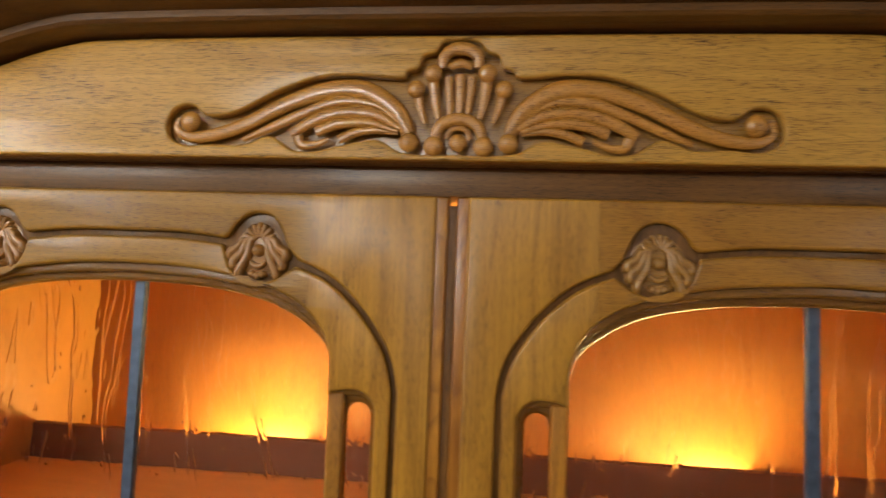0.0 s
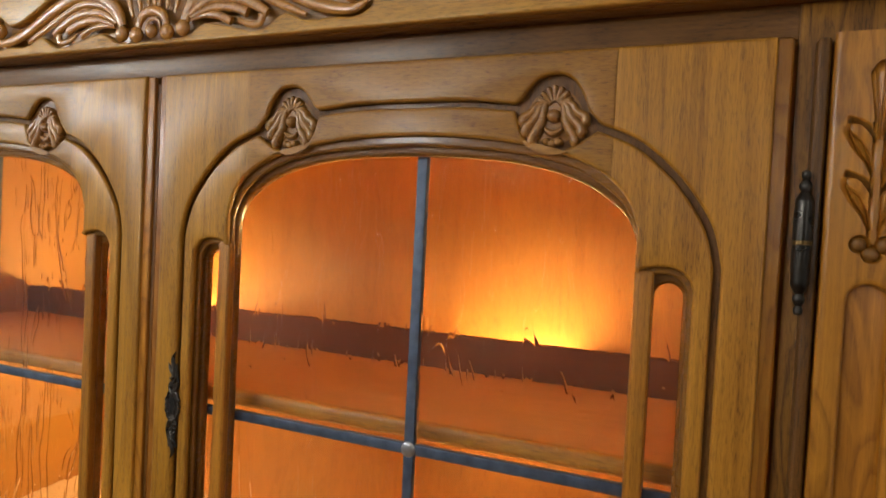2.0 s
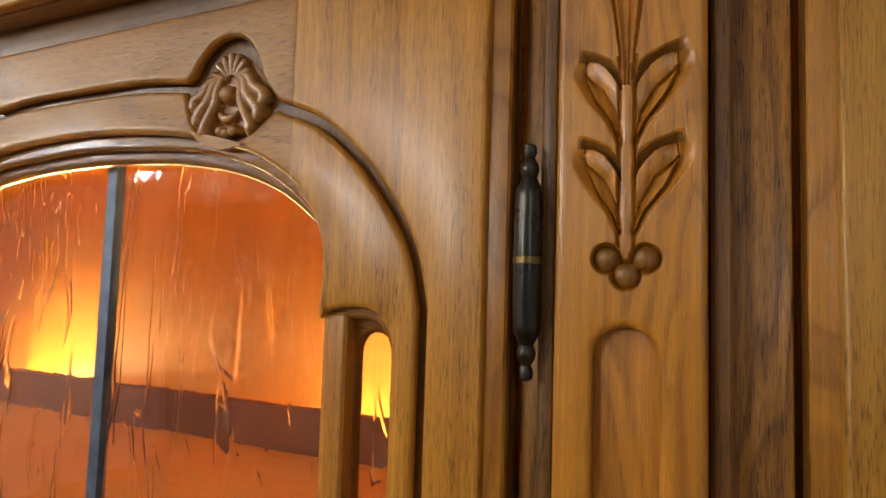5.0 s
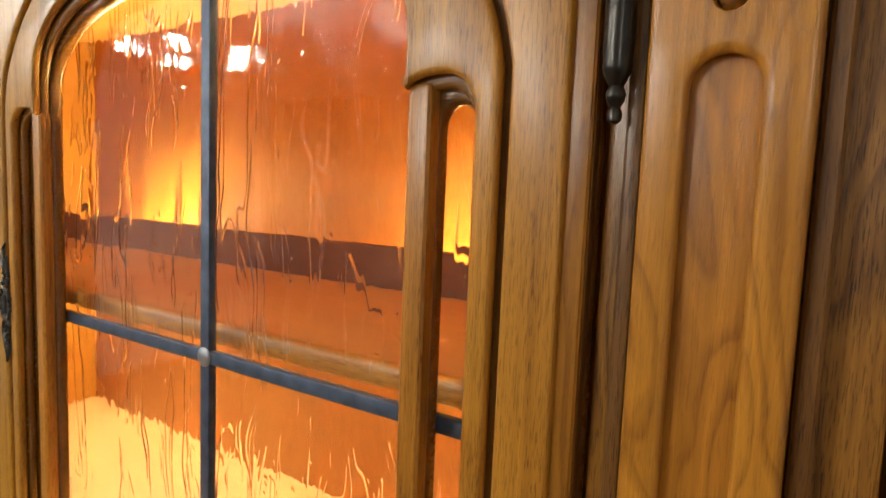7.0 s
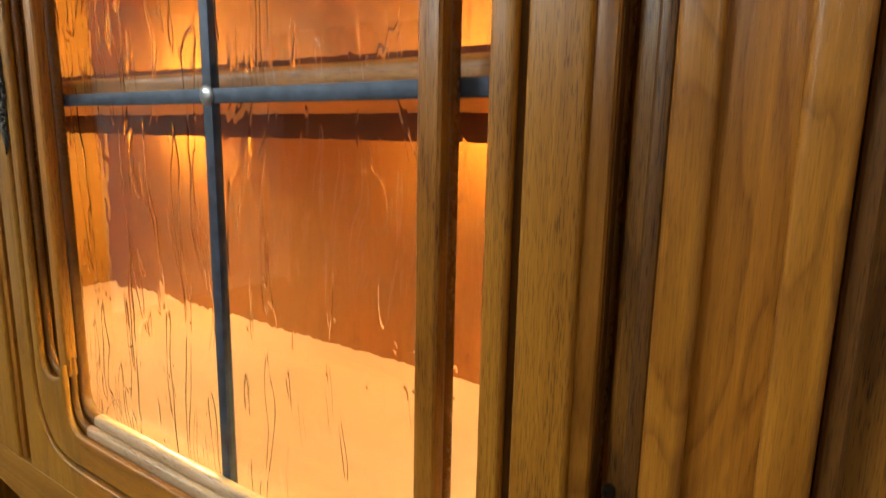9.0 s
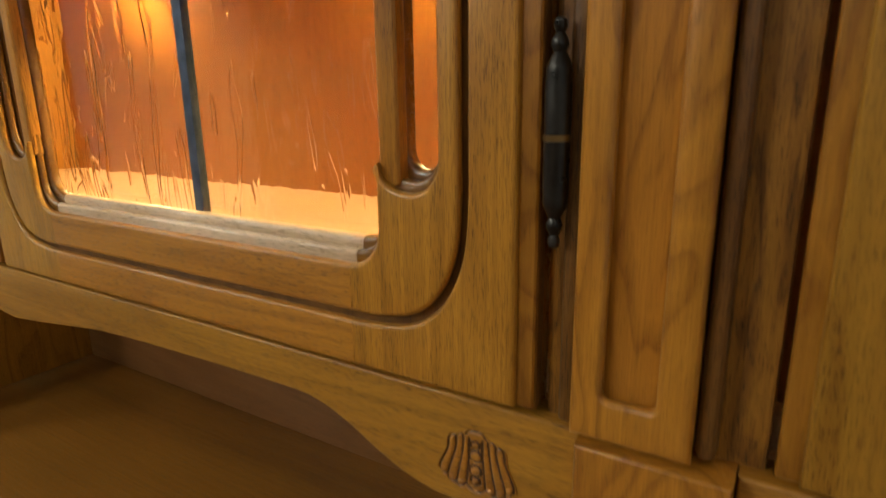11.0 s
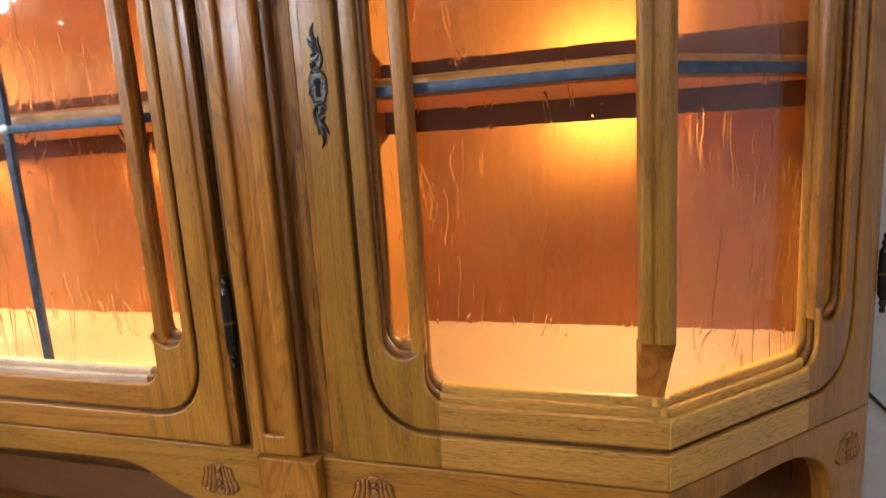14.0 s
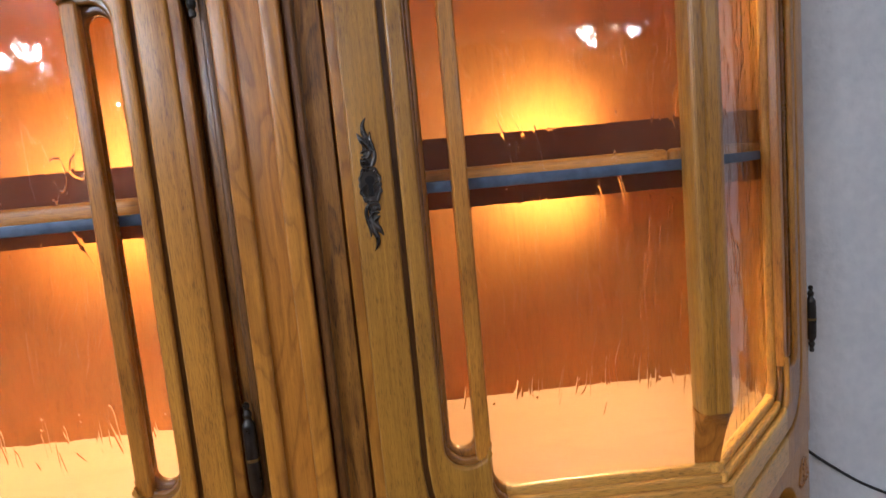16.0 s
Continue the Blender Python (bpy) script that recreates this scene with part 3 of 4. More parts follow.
    me = bpy.data.meshes.new("escutcheon")
    me.from_pydata(co.tolist(), [], back_idx.reshape(-1, 4).tolist())
    bm = bmesh.new()
    bm.from_mesh(me)
    bpy.data.meshes.remove(me)
    o = part("escutcheon", bm, BRONZE, parent, "dark bronze leaf-ended keyhole plate", 60)
    # No real hole: a thin black plug paints its darkness on the plate.
    hole = arc(cx, cz + 0.0034, 0.0034, -60, 240, 12) + [(cx - 0.0022, cz - 0.0078), (cx + 0.0022, cz - 0.0078)]
    part("keyhole", board([hole], y - 0.0013, y - 0.0006, 0.0001), KEYHOLE_DARK, o, "flat black plug for the dark of the keyhole")
    return o


CUSP = 0.0135       # height of the point where the cup of a slot meets the light


def cap(edge, apex, far, z, dip, drop, way):
    """The end of a slot: from the light's edge over the apex to the far side; way 1 for an upper end, -1 for a lower."""
    left = [(edge + (apex - edge) * (1 - math.cos(a)), z - way * dip * (1 - math.sin(a))) for a in (math.pi / 2 * k / 5 for k in range(6))]
    return left + [(apex + (far - apex) * math.sin(a), z - way * drop * (1 - math.cos(a))) for a in (math.pi / 2 * k / 7 for k in range(1, 8))]


def front_hole(arch, hw, z0, r, apex, far, sz0, sz1):
    """Right half of the front opening: the arched light joined with the side slot; runs from the middle top to the middle bottom."""
    top = cap(hw + 0.0006, apex, far, sz1, 0.0055, 0.0165, 1)
    low = cap(hw + 0.0006, apex, far, sz0, CUSP, 0.0165, -1)
    return arch + [(hw, sz1 - 0.0052)] + top + [(far, 1.45)] + list(reversed(low)) + [(hw, sz0 + CUSP - 0.0003)] + arc(hw - r, z0 + r, r, 0, -90, 6) + [(0.0, z0)]


def right_half(outer, hole, holes, front, back, bevel, steps=2):
    """A board right of x = 0 between an outer and an inner half line, cut clean at the middle and mirrored."""
    e = -0.02
    if hole:
        pts = [(e, outer[0][1])] + outer + [(e, outer[-1][1]), (e, hole[-1][1])] + list(reversed(hole)) + [(e, hole[0][1])]
        outlines = [pts]
    else:
        outlines = [[(e, outer[0][1])] + outer + [(e, outer[-1][1])]]
    return mirrored(board(outlines + holes, front, back, bevel, steps))


def mirrored(bm):
    half = clip(bm, 0, 0.0, True)
    bm.free()
    twin = half.copy()
    bmesh.ops.scale(twin, vec=(-1, 1, 1), verts=twin.verts)
    bmesh.ops.reverse_faces(twin, faces=twin.faces)
    out = join(half, twin)
    bmesh.ops.remove_doubles(out, verts=out.verts, dist=2e-6)
    return out


def cut_out(bm, x0, x1, z):
    """Splits bm into what lies below z between x0 and x1, and the rest; bm is used up."""
    below, above = clip(bm, 2, z, False), clip(bm, 2, z, True)
    inner = clip(clip(below, 0, x0 + 0.0002, True), 0, x1 - 0.0002, False)
    rest = join(above, clip(below, 0, x0 - 0.0002, False), clip(below, 0, x1 + 0.0002, True))
    bmesh.ops.remove_doubles(rest, verts=rest.verts, dist=1e-6)
    below.free(), bm.free()
    return inner, rest


def flat_door(cx, name_label, with_lock, hinge_side):
    """A leaded-glass door about its middle cx: grooved stiles and rails, arched light, a recessed bar beside each slot."""
    w = 0.2490
    rect = [(0.0, DOOR_Z1), (w, DOOR_Z1), (w, DOOR_Z0), (0.0, DOOR_Z0)]
    g_out, g_in = groove_half()
    at = Matrix.Translation((cx, 0, 0))
    frame_back = right_half(rect, ARCH_IN + [(0.1650, 1.5), (0.1650, 1.35)] + arc(0.1490, 1.2310, 0.016, 0, -90, 6) + [(0.0, 1.2150)], [slot(0.1870, 0.0090, 1.2520, 1.6000)], FACE + 0.0122, FACE + 0.0212, 0.0032, 3)
    sill_back, frame_back = cut_out(moved(frame_back, at), cx - JOINT, cx + JOINT, 1.30)
    # Back frame in the darkened oak, the reveal's shade in its colour.
    door = part("door", frame_back, OAK_STEP_SHADE, cabinet, name_label)
    mid_hole = front_hole(smooth_line([(0.0, 1.690), (0.073, 1.6855), (0.118, 1.6755), (0.145, 1.6605), (0.159, 1.646), (0.1655, 1.630)], 6), 0.1655, 1.2090, 0.018, 0.1855, 0.1985, 1.2470, 1.6058)
    seam = [p for p in groove_half(0.003)[1]]
    # Groove bottom in dark oak: the groove's shade is in the colour.
    part("groove_ground", moved(right_half(rect, seam, [], FACE + 0.0064, FACE + 0.0121, 0.0004), at), OAK_DEEP, door, "ground of the groove, its shade put into dark oak")
    sill_front, edge = cut_out(moved(right_half(seam, mid_hole, [], FACE + 0.0064, FACE + 0.0121, 0.0022), at), cx - JOINT, cx + JOINT, 1.30)
    part("stepped_edge", edge, OAK_STEP_SHADE, door, "stepped edge round the light, darkened for shade")
    part("sill", join(sill_front, sill_back), WORN_SHEEN, door, "worn stepped sill under the glass, paled for its sheen")
    lip = w - 0.0085
    for xa, xb in ((-w, 0.004 - lip), (lip - 0.004, w)):
        part("edge_moulding", moved(box(xa, xb, FACE + 0.0032, FACE + 0.0063, DOOR_Z0, DOOR_Z1, 0.0026, 3), at), OAK_RED, door, "darker rounded lip along the door edge")
    face = [(0.0, DOOR_Z1), (lip, DOOR_Z1), (lip, DOOR_Z0), (0.0, DOOR_Z0)]
    front = moved(join(
        right_half(face, g_out, [], FACE, FACE + 0.0063, 0.0026, 3),
        right_half(g_in, front_hole(ARCH, 0.1660, 1.2030, 0.020, 0.1850, 0.2012, 1.2420, 1.6110), [], FACE + 0.0004, FACE + 0.0063, 0.0026, 3),
    ), at)
    gap = 0.00022
    left, rest = clip(front, 0, cx - JOINT - gap, False), clip(front, 0, cx - JOINT + gap, True)
    right, mid = clip(rest, 0, cx + JOINT + gap, True), clip(rest, 0, cx + JOINT - gap, False)
    top, low = clip(mid, 2, 1.45, True), clip(mid, 2, 1.45, False)
    for b in (front, rest, mid):
        b.free()
    part("stile", left, OAK_V, door)
    part("stile", right, OAK_V, door)
    part("rail", top, OAK_H, door)
    part("rail", low, OAK_H, door)
    for s in (-1, 1):
        xa, xb = sorted((cx + s * 0.1656, cx + s * 0.1779))
        part("slot_bar", box(xa, xb, FACE + 0.0042, FACE + 0.0135, 1.2440, 1.6085, 0.0032, 3), OAK_V, door, "slim rounded bar beside the slot")
        part("carved_shell", shell(cx + s * 0.107, 1.7088, FACE + 0.0050, 0.98), SHELL_OAK, door, "carved scallop shell", 60)
    pane = part("glass_pane", streaky(box(cx - 0.204, cx + 0.204, FACE + 0.0235, FACE + 0.0265, 1.205, 1.70, 0)), [GLASS, FLAT_GLASS], door, "clear streaky antique glass")
    pane.visible_shadow = False
    part("lead_came", box(cx + 0.003 - 0.0042, cx + 0.003 + 0.0042, FACE + 0.0212, FACE + 0.0290, 1.207, 1.694, 0.0012), LEAD, door, "upright grey lead strip")
    part("lead_came", box(cx - 0.203, cx + 0.203, FACE + 0.0216, FACE + 0.0286, 1.4500, 1.4585, 0.0012), LEAD, door, "level grey lead strip")
    part("solder_joint", ball(cx + 0.003, 1.4543, FACE + 0.0212, 0.0062, 0.28), SOLDER, door, "bright solder blob")
    if with_lock:
        escutcheon(cx - w + 0.032, 1.4610, FACE, door)
    hx = cx + hinge_side * (w + 0.0095)
    hinge(hx, FACE - 0.003, 1.588, 1.673, door)
    hinge(hx, FACE - 0.003, 1.226, 1.314, door)
    return door


flat_door(0.212, "oak door with streaky glass, lead strips and side slots", True, 1)
flat_door(2 * MID_X - 0.212, "oak door with streaky glass, hinged at its far edge", False, -1)
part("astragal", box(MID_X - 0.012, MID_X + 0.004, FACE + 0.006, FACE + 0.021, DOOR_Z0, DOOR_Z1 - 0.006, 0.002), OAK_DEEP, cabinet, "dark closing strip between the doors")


# ---- the angled door ----
def half_door_outlines(w):
    """One leaf of the bent door: u from the outer edge (0) to the bend (w)."""
    line = smooth_line([(w, 1.178), (w - 0.08, 1.178), (0.100, 1.178), (0.075, 1.182), (0.055, 1.196), (0.044, 1.218), (0.0405, 1.248)], 5) + [(0.0405, 1.36), (0.0405, 1.50)] + smooth_line([(0.0405, 1.610), (0.045, 1.640), (0.056, 1.664), (0.075, 1.686), (0.105, 1.703), (0.140, 1.713), (0.200, 1.719), (w, 1.7195)], 5)
    out_l = offset_line(line, GROOVE)
    in_l = offset_line(line, -GROOVE)
    seam = offset_line(line, -GROOVE - 0.003)
    outer = [(0.0085, DOOR_Z0), (w, DOOR_Z0)] + [(w, out_l[0][1])] + out_l[1:-1] + [(w, out_l[-1][1])] + [(w, DOOR_Z1), (0.0085, DOOR_Z1)]

    def top_curve(x0, zt):
        return smooth_line([(x0, zt - 0.067), (x0 + 0.006, zt - 0.046), (x0 + 0.022, zt - 0.0275), (x0 + 0.055, zt - 0.012), (x0 + 0.10, zt - 0.002), (w, zt)], 5)

    def joined(x0, zb, zt, r, sc, sh, sz0, sz1):
        """The light joined with the slot, from the low bend end to the upper."""
        low = cap(x0 - 0.0006, sc + 0.002, sc - sh, sz0, CUSP, 0.0165, -1)
        top = cap(x0 - 0.0006, sc + 0.002, sc - sh, sz1, 0.0055, 0.0165, 1)
        return [(w, zb)] + list(reversed(arc(x0 + r, zb + r, r, 180, 270, 6))) + [(x0, sz0 + CUSP - 0.0003)] + low + [(sc - sh, 1.45)] + list(reversed(top)) + [(x0, sz1 - 0.0052)] + top_curve(x0, zt)

    inner = [(w, in_l[0][1])] + in_l[1:-1] + [(w, in_l[-1][1])] + list(reversed(joined(0.0915, 1.204, 1.697, 0.020, 0.0712, 0.0150, 1.2420, 1.6110)))
    ground = [(0, DOOR_Z0), (w, DOOR_Z0), (w, seam[0][1])] + seam[1:-1] + [(w, seam[-1][1]), (w, DOOR_Z1), (0, DOOR_Z1)]
    ledge = [(w, seam[0][1])] + seam[1:-1] + [(w, seam[-1][1])] + list(reversed(joined(0.0925, 1.210, 1.690, 0.018, 0.0712, 0.0128, 1.2470, 1.6058)))
    deep = [(0, DOOR_Z0), (w, DOOR_Z0), (w, 1.216)] + list(reversed(arc(0.0935 + 0.016, 1.232, 0.016, 180, 270, 6))) + top_curve(0.0935, 1.683) + [(w, DOOR_Z1), (0, DOOR_Z1)]
    return outer, inner, ground, deep, ledge


def bent_leaf(w, m, flip, door):
    outer, inner, ground, deep, ledge = half_door_outlines(w)
    sl_in = slot(0.0712, 0.0093, 1.2520, 1.6000)
    f = Matrix.Diagonal((-1, 1, 1, 1)) @ Matrix.Translation((-w, 0, 0)) if flip else Matrix.Identity(4)

    def place(bm):
        bm.transform(f)
        if flip:
            bmesh.ops.reverse_faces(bm, faces=bm.faces)
        return bm

    def put(name, bm, mat, label=""):
        o = part(name, place(bm), mat, None, label)
        o.matrix_world = m
        return attach(o, door, label)

    cut, gap = 0.1025, 0.00022
    sill_back, back_frame = cut_out(board([deep, sl_in], 0.0122, 0.0212, 0.0030, 3), cut, w + 0.01, 1.30)
    sill_front, edge = cut_out(board([ledge], 0.0064, 0.0121, 0.0022), cut, w + 0.01, 1.30)
    put("inner_frame", back_frame, OAK_V)
    put("sill", join(sill_front, sill_back), OAK_PALE, "pale stepped sill under the glass")
    # Dark oak again colours in the shade of the groove.
    put("groove_ground", board([ground], 0.0064, 0.0121, 0.0004), OAK_DEEP, "ground of the groove, its shade put into dark oak")
    put("stepped_edge", edge, OAK_STEP_SHADE, "stepped edge round the light, darkened for shade")
    put("edge_moulding", box(0, 0.0125, 0.0032, 0.0063, DOOR_Z0, DOOR_Z1, 0.0026, 3), OAK_RED, "darker rounded lip along the door edge")
    put("slot_bar", box(0.0806, 0.0928, 0.0042, 0.0135, 1.2440, 1.6085, 0.0032, 3), OAK_V, "slim rounded bar beside the slot")
    front = join(board([outer], 0, 0.0063, 0.0022, 3), board([inner], 0.0004, 0.0063, 0.0026, 3))
    side, rails = clip(front, 0, cut - gap, False), clip(front, 0, cut + gap, True)
    top, low = clip(rails, 2, 1.45, True), clip(rails, 2, 1.45, False)
    front.free(), rails.free()
    put("stile", side, OAK_V)
    put("rail", top, OAK_H)
    put("rail", low, OAK_PALE, "paler oak rail")
    pane = put("glass_pane", streaky(box(0.050, w - (0.012 if not flip else 0.010), 0.0235, 0.0265, 1.205, 1.70, 0)), [GLASS, FLAT_GLASS], "clear streaky antique glass")
    pane.visible_shadow = False
    put("lead_came", box(0.052, w - 0.006, 0.0216, 0.0286, 1.4535, 1.4620, 0.0012), LEAD, "level grey lead strip")


door_c = part("door", prism([(CORNER[0] + x, FACE + y) for x, y in ((-0.0225, 0.0085), (-0.0205, 0.0015), (-0.0185, 0.0), (-0.0125, 0.0), (-0.0112, 0.0022), (-0.0100, 0.0022), (-0.0088, 0.0), (-0.0012, -0.0002), (0.0008, 0.0014), (0.0036, 0.0042), (0.0042, 0.0062), (0.0030, 0.0140), (-0.0040, 0.0220), (-0.0210, 0.0220))], 1.2625, DOOR_Z1 - 0.05, 0.0006), OAK_V, cabinet, "angled oak door with streaky glass and a corner post")
# carved stop under the post: the foot slants back to the ledge
stop = bmesh.new()
prev = None
for k in range(9):
    q = k / 8
    z = 1.2625 - 0.046 * q
    back_off = 0.015 * math.sin(q * math.pi / 2) ** 0.7
    xs = [(CORNER[0] - 0.0235, FACE + 0.009 + back_off * 0.5), (CORNER[0] - 0.020 + 0.001 * q, FACE + 0.001 + back_off), (CORNER[0] + 0.001 - 0.008 * q, FACE + 0.001 + back_off), (CORNER[0] + 0.0044 - 0.008 * q, FACE + 0.0065 + back_off * 0.5), (CORNER[0] - 0.004, FACE + 0.0215), (CORNER[0] - 0.021, FACE + 0.0225)]
    row = [stop.verts.new((x, y, z)) for x, y in xs]
    if prev:
        for j in range(6):
            stop.faces.new((prev[j], prev[(j + 1) % 6], row[(j + 1) % 6], row[j]))
    prev = row
stop.faces.new(prev)
part("post_stop", stop, OAK_RED, door_c, "carved foot of the corner post", 50)
C_LEFT = 0.557
bent_leaf(CORNER[0] - C_LEFT, Matrix.Translation((C_LEFT, FACE, 0)), False, door_c)
bent_leaf(CHAMFER, Matrix.Translation((CORNER[0], FACE, 0)) @ Matrix.Rotation(radians(45), 4, "Z"), True, door_c)
escutcheon(C_LEFT + 0.0215, 1.4640, FACE, door_c)
hinge(END[0] + 0.003, END[1] + 0.002, 1.234, 1.310, door_c)

# ---- carcass ----
STILE_Y = FACE + 0.012


def stile_post(x0, x1, s0, s1):
    """A post between two doors; a dark strip from s0 to s1 is added behind it to stop light leaking out."""
    part("front_post", box(x0, x1, STILE_Y, FACE + 0.05, DOOR_Z0 - 0.005, 1.776, 0.002), OAK_STREAKED, cabinet, "dark streaked oak post between the doors")
    # Added strip: closes the slits beside the doors against the inside light.
    part("rebate_strip", box(s0, s1, FACE + 0.0300, FACE + 0.0495, DOOR_Z0 - 0.004, 1.775, 0.001), OAK_DEEP, cabinet, "dark strip added behind the door edge to stop light")


stile_post(0.464, 0.5545, 0.446, 0.5725)
stile_post(2 * MID_X - 0.5545, 2 * MID_X - 0.464, 2 * MID_X - 0.5725, 2 * MID_X - 0.446)


def spray_field(px, y0, z0, z1):
    """The upper pilaster, chip-carved: leaves with a sharp upper cut and a sloping face, a stem, a bud and three berries."""
    step = 0.0004
    xs = np.arange(-0.0245, 0.0245 + step / 2, step)
    zs = np.arange(z0, z1 + step / 2, step)
    X, Z = np.meshgrid(xs, zs)
    cut = np.zeros_like(X)
    sx = -0.0006
    U = X - sx
    # Faces of the upper cuts that get their shade as a darker oak.
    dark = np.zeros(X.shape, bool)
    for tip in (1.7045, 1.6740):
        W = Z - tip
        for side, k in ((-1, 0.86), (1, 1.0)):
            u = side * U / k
            # wedge over the leaf, its shade coloured in: slopes down to the leaf's upper edge
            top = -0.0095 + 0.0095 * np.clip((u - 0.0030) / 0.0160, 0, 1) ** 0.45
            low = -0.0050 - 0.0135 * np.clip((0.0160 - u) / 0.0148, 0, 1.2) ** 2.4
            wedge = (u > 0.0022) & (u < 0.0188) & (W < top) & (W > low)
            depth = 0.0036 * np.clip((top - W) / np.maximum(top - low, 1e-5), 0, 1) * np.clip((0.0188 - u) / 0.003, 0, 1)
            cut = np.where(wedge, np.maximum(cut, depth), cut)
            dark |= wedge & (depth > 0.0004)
            # the leaf: a swelling upper half, a valley, a narrow lower half
            edge = np.interp(-W, (0.0050, 0.0107, 0.0190, 0.0275, 0.0350), (0.0164, 0.0160, 0.0118, 0.0052, 0.0024))
            fold = np.interp(-W, (0.0090, 0.0107, 0.0155, 0.0240, 0.0330), (0.0160, 0.0148, 0.0088, 0.0040, 0.0021))
            inner = 0.0160 - 0.0148 * np.clip((-0.0050 - W) / 0.0135, 0, 1) ** (1 / 2.4)
            span = (W < -0.0050) & (W > -0.0350)
            a = np.clip((u - inner) / np.maximum(fold - inner, 1e-5), 0, 1)
            b = np.clip((u - fold) / np.maximum(edge - fold, 1e-5), 0, 1)
            face = np.where(u < fold, 0.0002 + 0.0012 * a ** 2.0, 0.0028 - 0.0022 * b)
            cut = np.where(span & (u > inner) & (u < edge), np.maximum(face, 0), cut)
            # scoop outside the leaf, sharp at the leaf and fading outward
            out = np.clip((u - edge) / (0.0016 + 0.0034 * np.clip((W + 0.035) / 0.025, 0, 1)), 0, 1)
            cut = np.where(span & (u >= edge) & (out < 1), np.maximum(cut, 0.0030 * (1 - out) ** 1.2 * np.clip((-0.005 - W) / 0.004, 0, 1)), cut)
    # bud on its long neck
    bw = np.where(Z > 1.690, 0.0016 + 0.0052 * np.clip((Z - 1.690) / 0.040, 0, 1) ** 1.2, 0)
    capz = 1.7345 - 1.2 * (U ** 2) / 0.0062
    bud = (np.abs(U) < bw) & (Z < capz)
    r = np.abs(U) / np.maximum(bw, 1e-6)
    lobes = 0.0016 * np.clip(np.abs(np.sin(r * 4.2 + 0.4)), 0, 1) + 0.0016 * np.clip((Z - capz + 0.006) / 0.006, 0, 1)
    cut = np.where(bud, lobes, cut)
    # grooves beside the stem
    stem = (Z > 1.6335) & (Z < 1.700)
    g = np.exp(-((np.abs(U) - 0.0026) / 0.0006) ** 2) * 0.0019
    cut = np.where(stem, np.maximum(cut, g), cut)
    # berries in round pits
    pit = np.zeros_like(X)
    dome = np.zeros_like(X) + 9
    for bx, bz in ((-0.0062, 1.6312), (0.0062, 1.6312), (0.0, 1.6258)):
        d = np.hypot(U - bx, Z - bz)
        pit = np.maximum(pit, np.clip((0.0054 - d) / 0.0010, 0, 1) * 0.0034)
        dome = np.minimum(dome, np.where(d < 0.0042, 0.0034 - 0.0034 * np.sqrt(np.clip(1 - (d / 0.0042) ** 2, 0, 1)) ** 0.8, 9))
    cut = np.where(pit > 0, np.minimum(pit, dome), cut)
    # eased outer edges
    e = np.minimum(X + 0.0245, 0.0245 - X)
    cut = cut * 1.3
    cut = np.maximum(cut, np.where(e < 0.0030, 0.0030 - np.sqrt(np.clip(0.0030 ** 2 - (0.0030 - e) ** 2, 0, None)), 0))
    ny, nx = X.shape
    co = np.stack([px + X, y0 + cut, Z], axis=-1).reshape(-1, 3)
    idx = np.arange(ny * nx).reshape(ny, nx)
    faces = np.stack([idx[:-1, :-1], idx[:-1, 1:], idx[1:, 1:], idx[1:, :-1]], axis=-1).reshape(-1, 4)
    me = bpy.data.meshes.new("leaf_spray")
    me.from_pydata(co.tolist(), [], faces.tolist())
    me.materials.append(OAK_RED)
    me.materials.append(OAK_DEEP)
    # Wedges and berry pits take the dark oak in place of shade.
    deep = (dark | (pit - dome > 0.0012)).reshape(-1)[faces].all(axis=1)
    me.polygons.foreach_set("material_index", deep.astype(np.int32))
    bm = bmesh.new()
    bm.from_mesh(me)
    bpy.data.meshes.remove(me)
    return bm


def pilaster(px, carved=True):
    """A raised board with a carved spray above a long flute."""
    y0, zs = FACE - 0.006, 1.6125
    rect = [(px - 0.0245, 1.147), (px + 0.0245, 1.147), (px + 0.0245, 1.7515), (px - 0.0245, 1.7515)]
    whole = board([rect, arc(px - 0.0005, 1.5980, 0.0105, 0, 180, 10) + arc(px - 0.0080, 1.1690, 0.0030, 180, 270, 4) + arc(px + 0.0070, 1.1690, 0.0030, 270, 360, 4)], y0, y0 + 0.0055, 0.0030, 3)
    if carved:
        low = clip(whole, 2, zs, False)
        whole.free()
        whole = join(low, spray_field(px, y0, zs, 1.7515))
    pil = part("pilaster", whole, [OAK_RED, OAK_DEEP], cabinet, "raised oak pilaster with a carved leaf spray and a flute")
    part("pilaster_ground", box(px - 0.0235, px + 0.0235, y0 + 0.0056, STILE_Y + 0.001, 1.148, 1.7505, 0.0005), OAK_RED, pil, "ground of the flute")
    for s in (-1, 1):
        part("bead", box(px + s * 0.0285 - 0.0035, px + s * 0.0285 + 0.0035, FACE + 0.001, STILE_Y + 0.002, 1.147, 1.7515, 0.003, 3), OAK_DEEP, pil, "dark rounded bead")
    return pil


PIL_X = 0.5050
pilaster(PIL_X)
pilaster(2 * MID_X - PIL_X, False)

# rails and boards above the doors
RAIL_X0 = 2 * MID_X - 0.60
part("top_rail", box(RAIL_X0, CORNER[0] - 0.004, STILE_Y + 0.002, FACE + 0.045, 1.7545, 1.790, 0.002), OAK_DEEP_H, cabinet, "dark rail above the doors")
